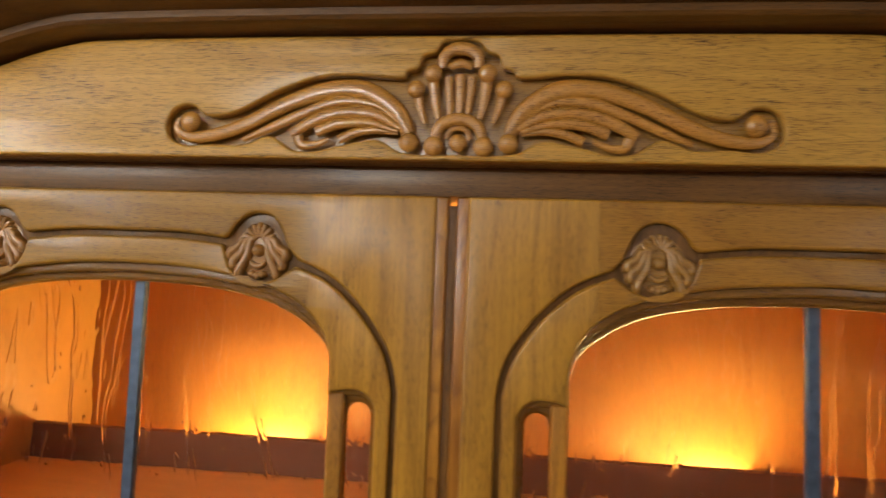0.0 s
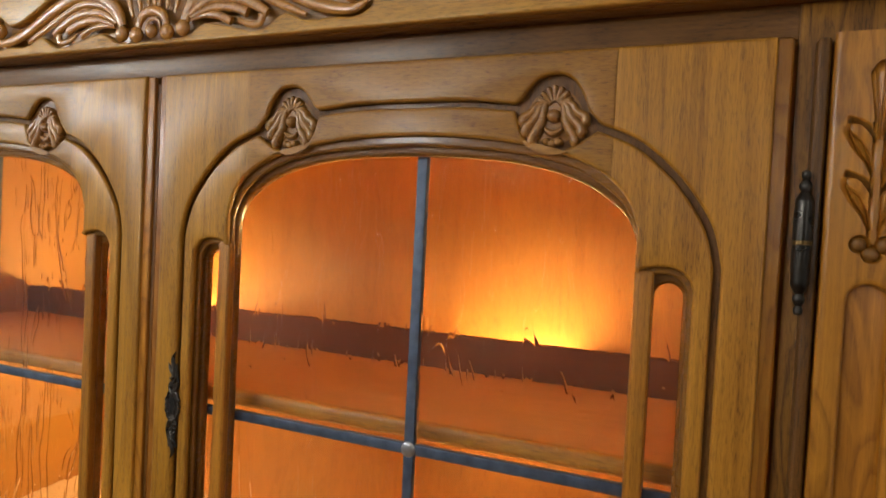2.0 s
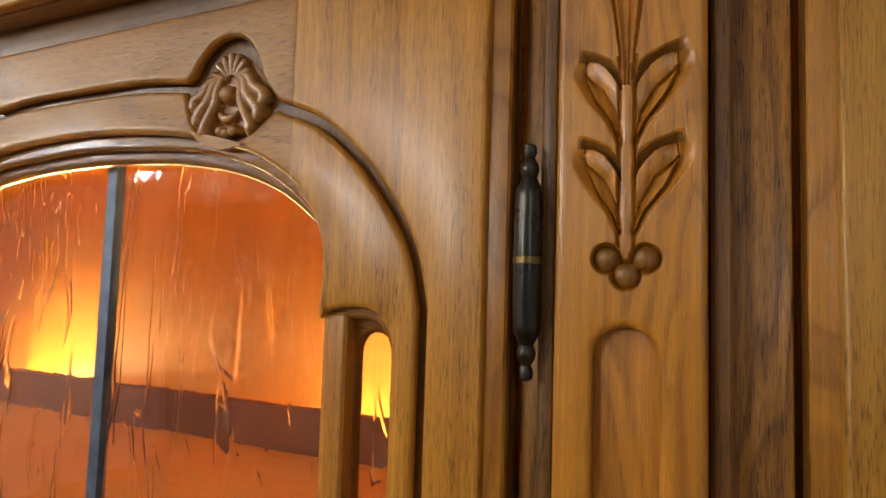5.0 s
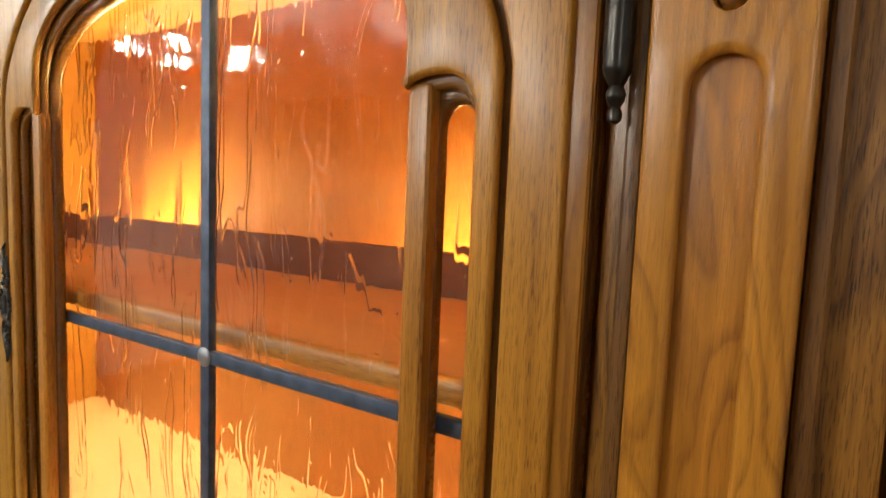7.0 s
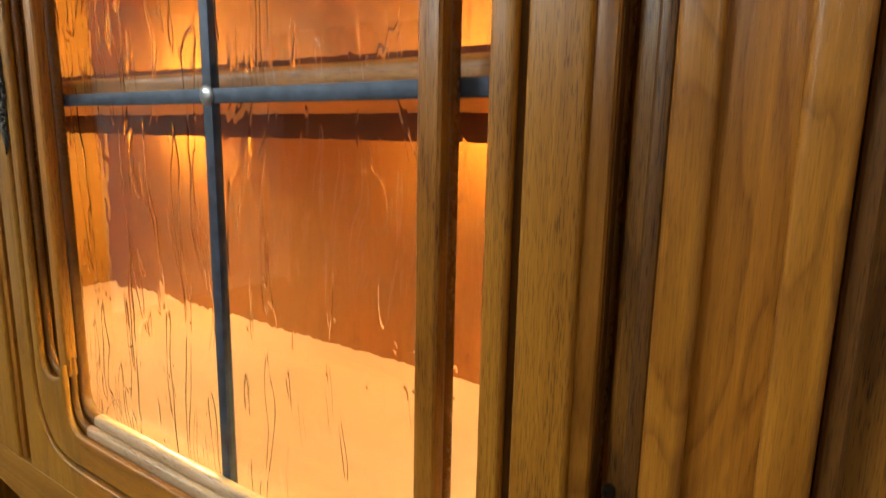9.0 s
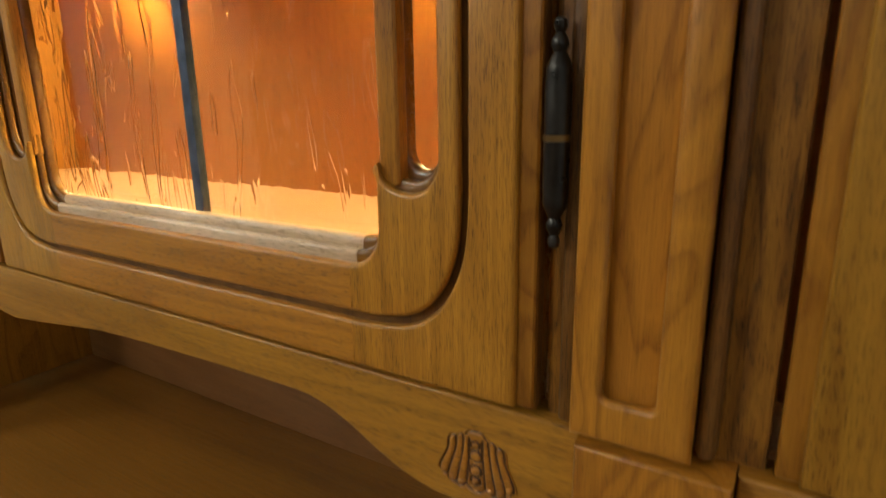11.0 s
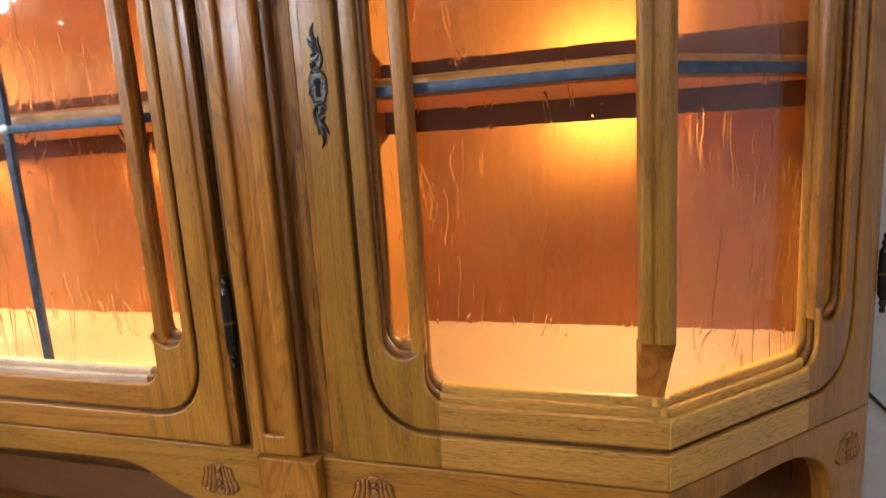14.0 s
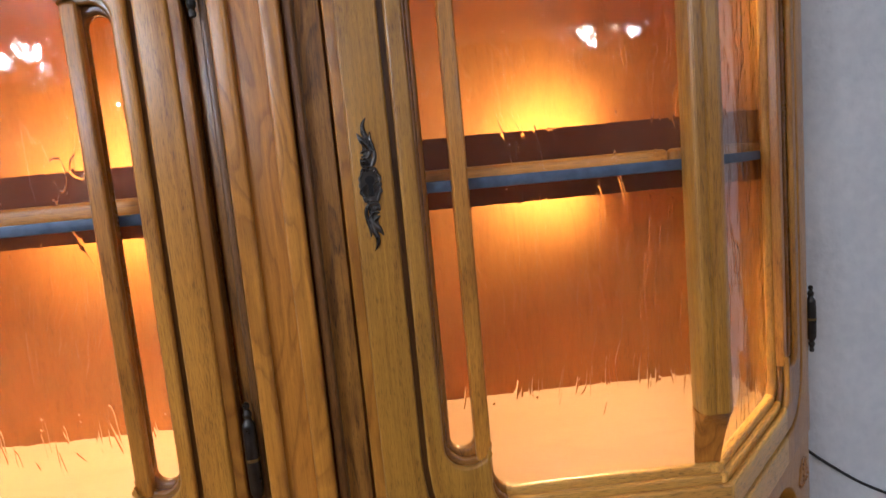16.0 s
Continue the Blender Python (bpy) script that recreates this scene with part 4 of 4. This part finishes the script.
S_CURVE = smooth_line([(0.0, 1.868), (0.15, 1.868), (0.270, 1.8665), (0.305, 1.8625), (0.335, 1.855), (0.372, 1.842), (0.408, 1.828), (0.446, 1.8175), (0.482, 1.8115), (0.53, 1.810), (0.60, 1.810), (CORNER[0] - MID_X, 1.810)], 6)
right_top = [(MID_X + x, z) for x, z in S_CURVE]
left_top = [(MID_X - x, z) for x, z in S_CURVE if x <= 0.56]
CARV_X = -0.0370
recess = smooth_line([(0.0, 1.8645), (0.012, 1.8630), (0.0185, 1.8555), (0.027, 1.8525), (0.0305, 1.844), (0.038, 1.8415), (0.043, 1.8365), (0.075, 1.8385), (0.105, 1.8365), (0.135, 1.826), (0.165, 1.811), (0.187, 1.8075), (0.200, 1.8155), (0.213, 1.8135), (0.2195, 1.803), (0.2165, 1.791), (0.203, 1.7855), (0.185, 1.7868), (0.160, 1.7865), (0.140, 1.7935), (0.122, 1.7835), (0.105, 1.7825), (0.088, 1.7865), (0.060, 1.7915), (0.044, 1.7835), (0.033, 1.7815), (0.018, 1.7805), (0.0, 1.7815)], 4)
TB = FACE - 0.010
outline = right_top + [(CORNER[0], 1.7765), (left_top[-1][0], 1.7765)] + list(reversed(left_top[1:]))
frieze_board = part("frieze_board", board([outline, [(CARV_X + x, z) for x, z in mirror_pts(recess)]], TB, TB + 0.0085, 0.0024, 3), FRIEZE_OAK, cabinet, "oak frieze board with a curved upper edge")
part("frieze_ground", board([outline], TB + 0.0086, TB + 0.030, 0.001), SHELL_OAK, frieze_board, "darker oak ground of the carving")

carving = []
RY = TB + 0.0026
for s in (-1, 1):
    def C(*pts):
        return [(CARV_X + s * x, z, r) for x, z, r in pts]
    carving += [
        sweep(C((0.036, 1.7960, 0.0050), (0.046, 1.8130, 0.0070), (0.070, 1.8275, 0.0078), (0.100, 1.8270, 0.0070), (0.130, 1.8165, 0.0060), (0.160, 1.8015, 0.0054), (0.185, 1.7935, 0.0050), (0.203, 1.7925, 0.0040), (0.2125, 1.7985, 0.0028), (0.2115, 1.8065, 0.0020)), RY, 0.5, 12, 8),
        ball(CARV_X + s * 0.2010, 1.8035, RY - 0.0015, 0.0078, 0.6),
        sweep(C((0.040, 1.8010, 0.0020), (0.060, 1.8165, 0.0034), (0.088, 1.8195, 0.0040), (0.115, 1.8105, 0.0038), (0.140, 1.7990, 0.0034), (0.160, 1.7905, 0.0018)), RY - 0.0008, 0.52, 10, 8),
        sweep(C((0.042, 1.7995, 0.0022), (0.062, 1.8100, 0.0044), (0.090, 1.8105, 0.0046), (0.110, 1.8030, 0.0046), (0.1235, 1.7950, 0.0038)), RY - 0.0012, 0.52, 12, 8),
        sweep(C((0.044, 1.7975, 0.0016), (0.066, 1.8035, 0.0034), (0.088, 1.8025, 0.0042), (0.104, 1.7965, 0.0044)), RY - 0.0018, 0.55, 12, 8),
        sweep(C((0.118, 1.7935, 0.0040), (0.1150, 1.7870, 0.0034), (0.104, 1.7875, 0.0026), (0.094, 1.7920, 0.0016)), RY - 0.0010, 0.55, 10, 6),
        sweep(C((0.044, 1.7960, 0.0012), (0.060, 1.7985, 0.0028), (0.075, 1.7965, 0.0034), (0.087, 1.7910, 0.0036)), RY - 0.0010, 0.55, 10, 6),
        ball(CARV_X + s * 0.0355, 1.7895, RY - 0.0015, 0.0072, 0.6),
        ball(CARV_X + s * 0.0178, 1.7872, RY - 0.0015, 0.0072, 0.6),
        ball(CARV_X + s * 0.0315, 1.8285, RY - 0.0010, 0.0066, 0.6),
        ball(CARV_X + s * 0.0195, 1.8400, RY - 0.0015, 0.0068, 0.6),
        sweep(C((0.024, 1.8040, 0.0016), (0.0275, 1.8130, 0.0026), (0.0300, 1.8240, 0.0036)), RY, 0.52, 10, 5),
        sweep(C((0.015, 1.8075, 0.0018), (0.0175, 1.8200, 0.0030), (0.0190, 1.8340, 0.0042)), RY, 0.52, 10, 5),
        sweep(C((0.006, 1.8095, 0.0018), (0.0072, 1.8230, 0.0026), (0.0085, 1.8380, 0.0030)), RY, 0.52, 10, 5),
    ]
def CM(*pts):
    return [(CARV_X + x, z, r) for x, z, r in pts]
carving += [
    sweep(CM((-0.0165, 1.7905, 0.0034), (-0.0150, 1.7990, 0.0042), (-0.0090, 1.8050, 0.0046), (0.0, 1.8070, 0.0048), (0.0090, 1.8050, 0.0046), (0.0150, 1.7990, 0.0042), (0.0165, 1.7905, 0.0034)), RY - 0.0012, 0.55, 12, 8),
    sweep(CM((-0.0085, 1.7925, 0.0014), (-0.0060, 1.7985, 0.0018), (0.0, 1.8008, 0.0020), (0.0060, 1.7985, 0.0018), (0.0085, 1.7925, 0.0014)), RY, 0.52, 10, 6),
    ball(CARV_X, 1.7895, RY - 0.0018, 0.0064, 0.6),
    sweep(CM((-0.0125, 1.8440, 0.0030), (-0.0125, 1.8520, 0.0042), (-0.0060, 1.8575, 0.0050), (0.0, 1.8585, 0.0052), (0.0060, 1.8575, 0.0050), (0.0125, 1.8520, 0.0042), (0.0125, 1.8440, 0.0030)), RY - 0.0012, 0.52, 12, 8),
    sweep(CM((-0.0080, 1.8445, 0.0022), (0.0, 1.8475, 0.0034), (0.0080, 1.8445, 0.0022)), RY - 0.0016, 0.52, 10, 6),
    sweep(CM((0.0, 1.8090, 0.0020), (0.0, 1.8250, 0.0034), (0.0, 1.8400, 0.0038)), RY + 0.0010, 0.52, 10, 5),
]
part("carved_crest", join(*carving), CARVED, frieze_board, "carved shell with scrolled acanthus leaves", 60)


def cornice(path):
    """A projecting crown moulding that follows the curved top."""
    prof = [(0.006, 0.0), (0.006, 0.0022), (-0.014, 0.0027), (-0.018, 0.0037), (-0.02, 0.0062), (-0.02, 0.0112), (-0.026, 0.0122), (-0.036, 0.0152), (-0.047, 0.0222), (-0.054, 0.0332), (-0.056, 0.0412), (-0.062, 0.0422), (-0.063, 0.0492), (-0.078, 0.0532), (-0.092, 0.0632), (-0.1, 0.0792), (-0.108, 0.0812), (-0.11, 0.0992), (0.1, 0.0992)]
    bm = bmesh.new()
    prev = None
    for k, (x, z) in enumerate(path):
        a, b = path[max(0, k - 1)], path[min(len(path) - 1, k + 1)]
        d = Vector((b[0] - a[0], b[1] - a[1])).normalized()
        row = [bm.verts.new((x - d.y * n * 0.6, TB + y, z + n)) for y, n in prof]
        if prev:
            for j in range(len(prof) - 1):
                bm.faces.new((prev[j], prev[j + 1], row[j + 1], row[j]))
        prev = row
    return bm


full_top = list(reversed(left_top[1:])) + right_top
part("cornice", cornice([(x, z + 0.0005) for x, z in full_top]), CORNICE_SHADE, cabinet, "stepped crown moulding over the curved top, darkened for shade", 25)

# chamfered end above the angled door
CH = Matrix.Translation((CORNER[0], FACE, 0)) @ Matrix.Rotation(radians(45), 4, "Z")
end_board = part("frieze_board", moved(box(0.0, CHAMFER, -0.008, 0.03, 1.7765, 1.93, 0.002), Matrix.Identity(4)), OAK_H, None)
end_board.matrix_world = CH
attach(end_board, cabinet, "plain frieze board of the angled end")

# ---- inside of the cabinet ----
L_END = 2 * MID_X - 0.60
plan_floor = [(L_END + 0.02, FACE + 0.022), (CORNER[0] - 0.010, FACE + 0.022), (END[0] - 0.021, END[1] + 0.012), (END[0] - 0.021, BACK), (L_END + 0.02, BACK)]
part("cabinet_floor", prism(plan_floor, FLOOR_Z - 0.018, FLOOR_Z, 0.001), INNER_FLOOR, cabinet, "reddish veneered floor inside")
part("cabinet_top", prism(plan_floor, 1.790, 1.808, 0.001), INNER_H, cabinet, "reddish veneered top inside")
part("back_panel", box(L_END, END[0] - 0.0005, BACK, BACK + 0.012, 1.1485, 1.99, 0.001), INNER, cabinet, "reddish veneered back panel")
part("back_panel", box(L_END, END[0] - 0.0005, BACK_Y, BACK_Y + 0.010, COUNTER + 0.001, 1.1480, 0.001), BACK_LOW, cabinet, "brown back panel behind the legs")
DIV_X, LEFT_DIV = 0.5330, -0.5580
part("partition", box(DIV_X - 0.020, DIV_X, FACE + 0.0505, BACK - 0.0005, FLOOR_Z + 0.0005, 1.7895, 0.001), INNER, cabinet, "veneered partition")
part("partition", box(LEFT_DIV - 0.020, LEFT_DIV, FACE + 0.0505, BACK - 0.0005, FLOOR_Z + 0.0005, 1.7895, 0.001), INNER, cabinet, "veneered partition")
BATTEN_Y = 0.664


def shelf(x0, x1, pts, nose):
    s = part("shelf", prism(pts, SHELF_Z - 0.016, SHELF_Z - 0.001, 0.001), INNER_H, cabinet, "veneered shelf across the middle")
    part("shelf_nosing", nose, OAK_H, s, "rounded oak front edge")
    part("light_batten", box(x0, x1, BATTEN_Y, BATTEN_Y + 0.012, 1.4285, 1.5080, 0.001), BATTEN_WOOD, s, "dark strip that hides the lamps")
    return s


def nosing(p, q):
    """A rounded edge strip between two plan points."""
    d = Vector((q[0] - p[0], q[1] - p[1]))
    n = d.length
    bm = box(0, n, -0.010, 0.0, SHELF_Z - 0.0135, SHELF_Z + 0.0015, 0.0055, 4)
    return moved(bm, Matrix.Translation((p[0], p[1], 0)) @ Matrix.Rotation(math.atan2(d.y, d.x), 4, "Z"))


bx0, bx1 = LEFT_DIV + 0.0005, DIV_X - 0.0205
shelf(bx0, bx1, [(bx0, 0.470), (bx1, 0.470), (bx1, BATTEN_Y - 0.0005), (bx0, BATTEN_Y - 0.0005)], nosing((bx0, 0.470), (bx1, 0.470)))
cx0, cx1 = DIV_X + 0.0005, END[0] - 0.0225
shelf(cx0, cx1, [(cx0, 0.476), (0.818, 0.476), (cx1, 0.664), (cx1, BATTEN_Y - 0.0005), (cx0, BATTEN_Y - 0.0005)], join(nosing((cx0, 0.476), (0.818, 0.476)), nosing((0.818, 0.476), (cx1, 0.663))))

# ---- side panels ----
part("side_panel", box(END[0] - 0.0215, END[0] - 0.001, END[1] + 0.0075, BACK_Y - 0.0003, COUNTER + 0.0005, 1.94, 0.002), OAK_V, cabinet, "oak side panel that stands on the worktop")
part("side_panel", box(L_END - 0.001, L_END + 0.0195, FACE + 0.02, BACK_Y - 0.0003, COUNTER + 0.0005, 1.94, 0.002), OAK_V, cabinet, "oak side panel that stands on the worktop")

part("side_lining", box(END[0] - 0.0235, END[0] - 0.0217, END[1] + 0.032, BACK - 0.001, FLOOR_Z + 0.0005, 1.7895, 0.0003), INNER, cabinet, "veneered lining of the side")

# ---- apron, legs and the base ----
AY = FACE + 0.003


def apron(pts, x0, x1):
    return board([[(x0, 1.1440)] + [(x, z) for x, z in pts] + [(x1, 1.1440)]], AY, AY + 0.020, 0.002, 3)


left_lobe = smooth_line([(MID_X, 1.0960), (0.000, 1.1000), (0.050, 1.1060), (0.110, 1.1125), (0.200, 1.1160), (0.285, 1.1175), (0.322, 1.1165), (0.348, 1.1080), (0.374, 1.0945), (0.398, 1.0860), (0.425, 1.0838), (0.4835, 1.0832)], 6)
half_l = [(2 * MID_X - x, z) for x, z in reversed(left_lobe)]
part("apron", apron(half_l[:-1] + left_lobe, half_l[0][0], 0.4835), APRON_OAK, cabinet, "scalloped oak apron under the doors")
right_lobe = smooth_line([(0.5455, 1.0820), (0.590, 1.0825), (0.622, 1.0845), (0.645, 1.0925), (0.665, 1.1035), (0.690, 1.1135), (0.730, 1.1190), (0.790, 1.1195), (CORNER[0], 1.1190)], 6)
part("apron", apron(right_lobe, 0.5455, CORNER[0] - 0.0005), APRON_OAK, cabinet, "scalloped oak apron under the angled door")
part("carved_shell", engraved_shell(0.4320, 1.1125, AY, 1.02), [APRON_OAK, FURROW_SHADE], cabinet, "shallow engraved scallop on the apron", 60)
part("carved_shell", engraved_shell(0.5945, 1.1140, AY, 1.16), [APRON_OAK, FURROW_SHADE], cabinet, "shallow engraved scallop on the apron", 60)
# chamfered apron that runs down into the end leg
w = CHAMFER
arch_c = smooth_line([(0.0, 1.1190), (0.060, 1.1200), (0.130, 1.1235), (0.165, 1.1215), (0.195, 1.1080), (0.212, 1.0850), (0.2175, 1.0550)], 6)
end_apron = part("apron", board([[(0.0005, 1.1440)] + arch_c + [(0.2180, 0.95), (0.2180, COUNTER + 0.0005), (w - 0.0005, COUNTER + 0.0005), (w - 0.0005, 1.1440)]], 0.003, 0.023, 0.002, 3), OAK_V, None)
end_apron.matrix_world = CH
attach(end_apron, cabinet, "oak apron that runs down into the end leg")
end_shell = part("carved_shell", engraved_shell(0.2390, 1.1100, 0.003, 0.95), [APRON_OAK, FURROW_SHADE], None, "", 60)
end_shell.matrix_world = CH
attach(end_shell, cabinet, "shallow carved scallop on the apron")


def pil_block(px):
    pts = [(px + 0.0305, 1.1440), (px - 0.0305, 1.1440), (px - 0.0305, 1.0890)] + smooth_line([(px - 0.0305, 1.0845), (px - 0.026, 1.0755), (px - 0.012, 1.0690), (px, 1.0675), (px + 0.012, 1.0690), (px + 0.026, 1.0755), (px + 0.0305, 1.0845)], 4)
    return part("leg_block", board([pts], FACE - 0.008, FACE + 0.050, 0.002, 3), OAK_RED, cabinet, "plain block over the turned leg")


def leg(px):
    prof = [(0.020, 0.295), (0.0235, 0.291), (0.0238, 0.2890), (0.0272, 0.2860), (0.0290, 0.2810), (0.0290, 0.2770), (0.0275, 0.2725), (0.0246, 0.2695), (0.0246, 0.2680), (0.0276, 0.2655), (0.0292, 0.2605), (0.0292, 0.2560), (0.0276, 0.2515), (0.0244, 0.2485), (0.0244, 0.2470), (0.0264, 0.2450), (0.0272, 0.2415), (0.0264, 0.2360), (0.0246, 0.2240), (0.0232, 0.2050), (0.0238, 0.1850), (0.0255, 0.1650), (0.0270, 0.1480), (0.0275, 0.1330), (0.0262, 0.1180), (0.0230, 0.1040), (0.0212, 0.0960), (0.0225, 0.0920), (0.0275, 0.0890), (0.0290, 0.0840), (0.0275, 0.0790), (0.0225, 0.0760), (0.0260, 0.0640), (0.0300, 0.0480), (0.0300, 0.0350), (0.0240, 0.0180), (0.0220, 0.0120), (0.0270, 0.0080), (0.0270, 0.0)]
    return part("leg", lathe(list(reversed(prof)), (px, FACE + 0.026, COUNTER), 40), LEG_OAK, cabinet, "turned oak baluster leg", 60)


for px in (PIL_X + 0.0095, 2 * MID_X - PIL_X - 0.0095):
    pil_block(px)
    leg(px + (0.005 if px > 0 else -0.005))
part("base_rail", box(L_END + 0.02, END[0] - 0.022, BACK_Y - 0.012, BACK_Y - 0.0003, COUNTER + 0.0005, 0.8560, 0.002), RAIL_WOOD, cabinet, "plain rail along the back of the worktop")

# ---- the sideboard below ----
side_b = thing("sideboard", (0.2, 0.55, -0.08), "wide oak sideboard under the display cabinet", "sideboard")
part("worktop", box(-0.78, 1.18, 0.285, 0.808, COUNTER - 0.030, COUNTER, 0.004, 3), WORKTOP, side_b, "varnished oak worktop")
part("body", box(-0.75, 1.15, 0.315, 0.806, -0.08, COUNTER - 0.0305, 0.003), OAK_V, side_b)

# ---- lamps inside the cabinet ----
for lx in LAMP_X:
    lamp = thing("strip_lamp", (lx, 0.752, 1.445), "small warm tubular lamp behind the shelf strip", "lamp", "lamps in the cabinet")
    half = 0.042 if lx < 0.5 else 0.023
    # Unseen block, added to shade the panel right of the tube.
    part("socket", box(lx + half + 0.001, lx + half + 0.032, 0.734, 0.7695, 1.444, 1.484, 0.003), BATTEN_WOOD, lamp, "unseen holder block, added to shade the right of the lamp")
    t = lathe([(0.002, -half), (0.0095, 0.003 - half), (0.0095, half - 0.003), (0.002, half)], (0, 0, 0), 16)
    part("bulb", moved(t, Matrix.Translation((lx, 0.752, 1.470)) @ Matrix.Rotation(radians(90), 4, "Y")), BULB, lamp, "glowing warm bulb")

# ---- cable on the wall ----
cable = thing("power_cable", (1.2, 0.804, 0.95), "thin black cable hanging down the pale wall", "cable")
cu = smooth_line([(1.060, 1.110, 0.0022), (1.134, 1.032, 0.0022), (1.188, 0.986, 0.0022), (1.253, 0.943, 0.0022), (1.34, 0.905, 0.0022), (1.45, 0.890, 0.0022)], 6)
part("cord", sweep([(x, z, r) for x, z, r in cu], 0.8065, 1.0, 8, 1), RUBBER, cable)

# ---- the room ----
RX0, RX1, RY0, RY1, RZ0, RZ1 = -4.4, 2.9, -3.6, 0.812, -0.08, 2.40


def structure(name, bm, mat, label, category):
    return tagged(part(name, bm, mat), label, category, kind="structure")


structure("wall_north", box(RX0 - 0.1, RX1 + 0.1, RY1, RY1 + 0.12, RZ0, RZ1, 0), PLASTER, "pale grey textured plaster wall", "wall")
# Out-of-view wall; dark taupe added to cut fill light and glass haze.
structure("wall_south", box(RX0 - 0.1, RX1 + 0.1, RY0 - 0.12, RY0, RZ0, RZ1, 0), TAUPE, "unseen wall, dark taupe added to cut its light", "wall")
structure("wall_east", box(RX1, RX1 + 0.12, RY0, RY1, RZ0, RZ1, 0), PLASTER, "pale grey plaster wall", "wall")
structure("wall_west", box(RX0 - 0.12, RX0, RY0, RY1, RZ0, RZ1, 0), PLASTER, "pale grey plaster wall", "wall")
structure("floor", box(RX0 - 0.1, RX1 + 0.1, RY0 - 0.1, RY1 + 0.1, RZ0 - 0.1, RZ0, 0), FLOORING, "brown wooden floor", "floor")
structure("ceiling", box(RX0 - 0.1, RX1 + 0.1, RY0 - 0.1, RY1 + 0.1, RZ1, RZ1 + 0.1, 0), CEILING_PAINT, "white painted ceiling", "ceiling")

# chandeliers of the room
def chandelier(gx, gy, gz, reach, r, arms, turn):
    """A hub on a rod, curved arms and a round white bulb on each."""
    c = thing("chandelier", (gx, gy, RZ1), "dark metal chandelier with glowing round white bulbs", "chandelier", "chandeliers of the room")
    part("rod", lathe([(0.006, 0.04), (0.006, RZ1 - gz - 0.02)], (gx, gy, gz), 10), BRONZE, c)
    part("ceiling_rose", lathe([(0.045, RZ1 - gz - 0.03), (0.055, RZ1 - gz)], (gx, gy, gz), 20), BRONZE, c)
    part("hub", lathe([(0.004, -0.05), (0.022, -0.03), (0.032, 0.0), (0.022, 0.03), (0.007, 0.05)], (gx, gy, gz), 20), BRONZE, c)
    for k in range(arms):
        q = turn + 2 * math.pi * k / arms
        line = [(0.02, 0.0, 0.006), (reach * 0.45, -0.05, 0.005), (reach * 0.85, -0.04, 0.005), (reach, 0.005, 0.005)]
        m = Matrix.Translation((gx, gy, gz)) @ Matrix.Rotation(q, 4, "Z")
        arm = part("arm", moved(sweep(line, 0.0, 1.0, 8, 5), m), BRONZE, c, "", 60)
        globe = lathe([(r * math.sin(a), -r * math.cos(a)) for a in (math.pi * (j + 0.15) / 12.3 for j in range(13))], (reach, 0, 0.008 + r), 20)
        part("bulb", moved(globe, m), LAMP_WHITE, arm, "glowing white bulb", 60)


chandelier(-0.66, -1.45, 1.98, 0.16, 0.027, 5, 0.3)
chandelier(-1.50, -0.74, 2.00, 0.20, 0.023, 5, 0.9)
chandelier(1.40, -1.45, 1.92, 0.12, 0.016, 3, 0.5)
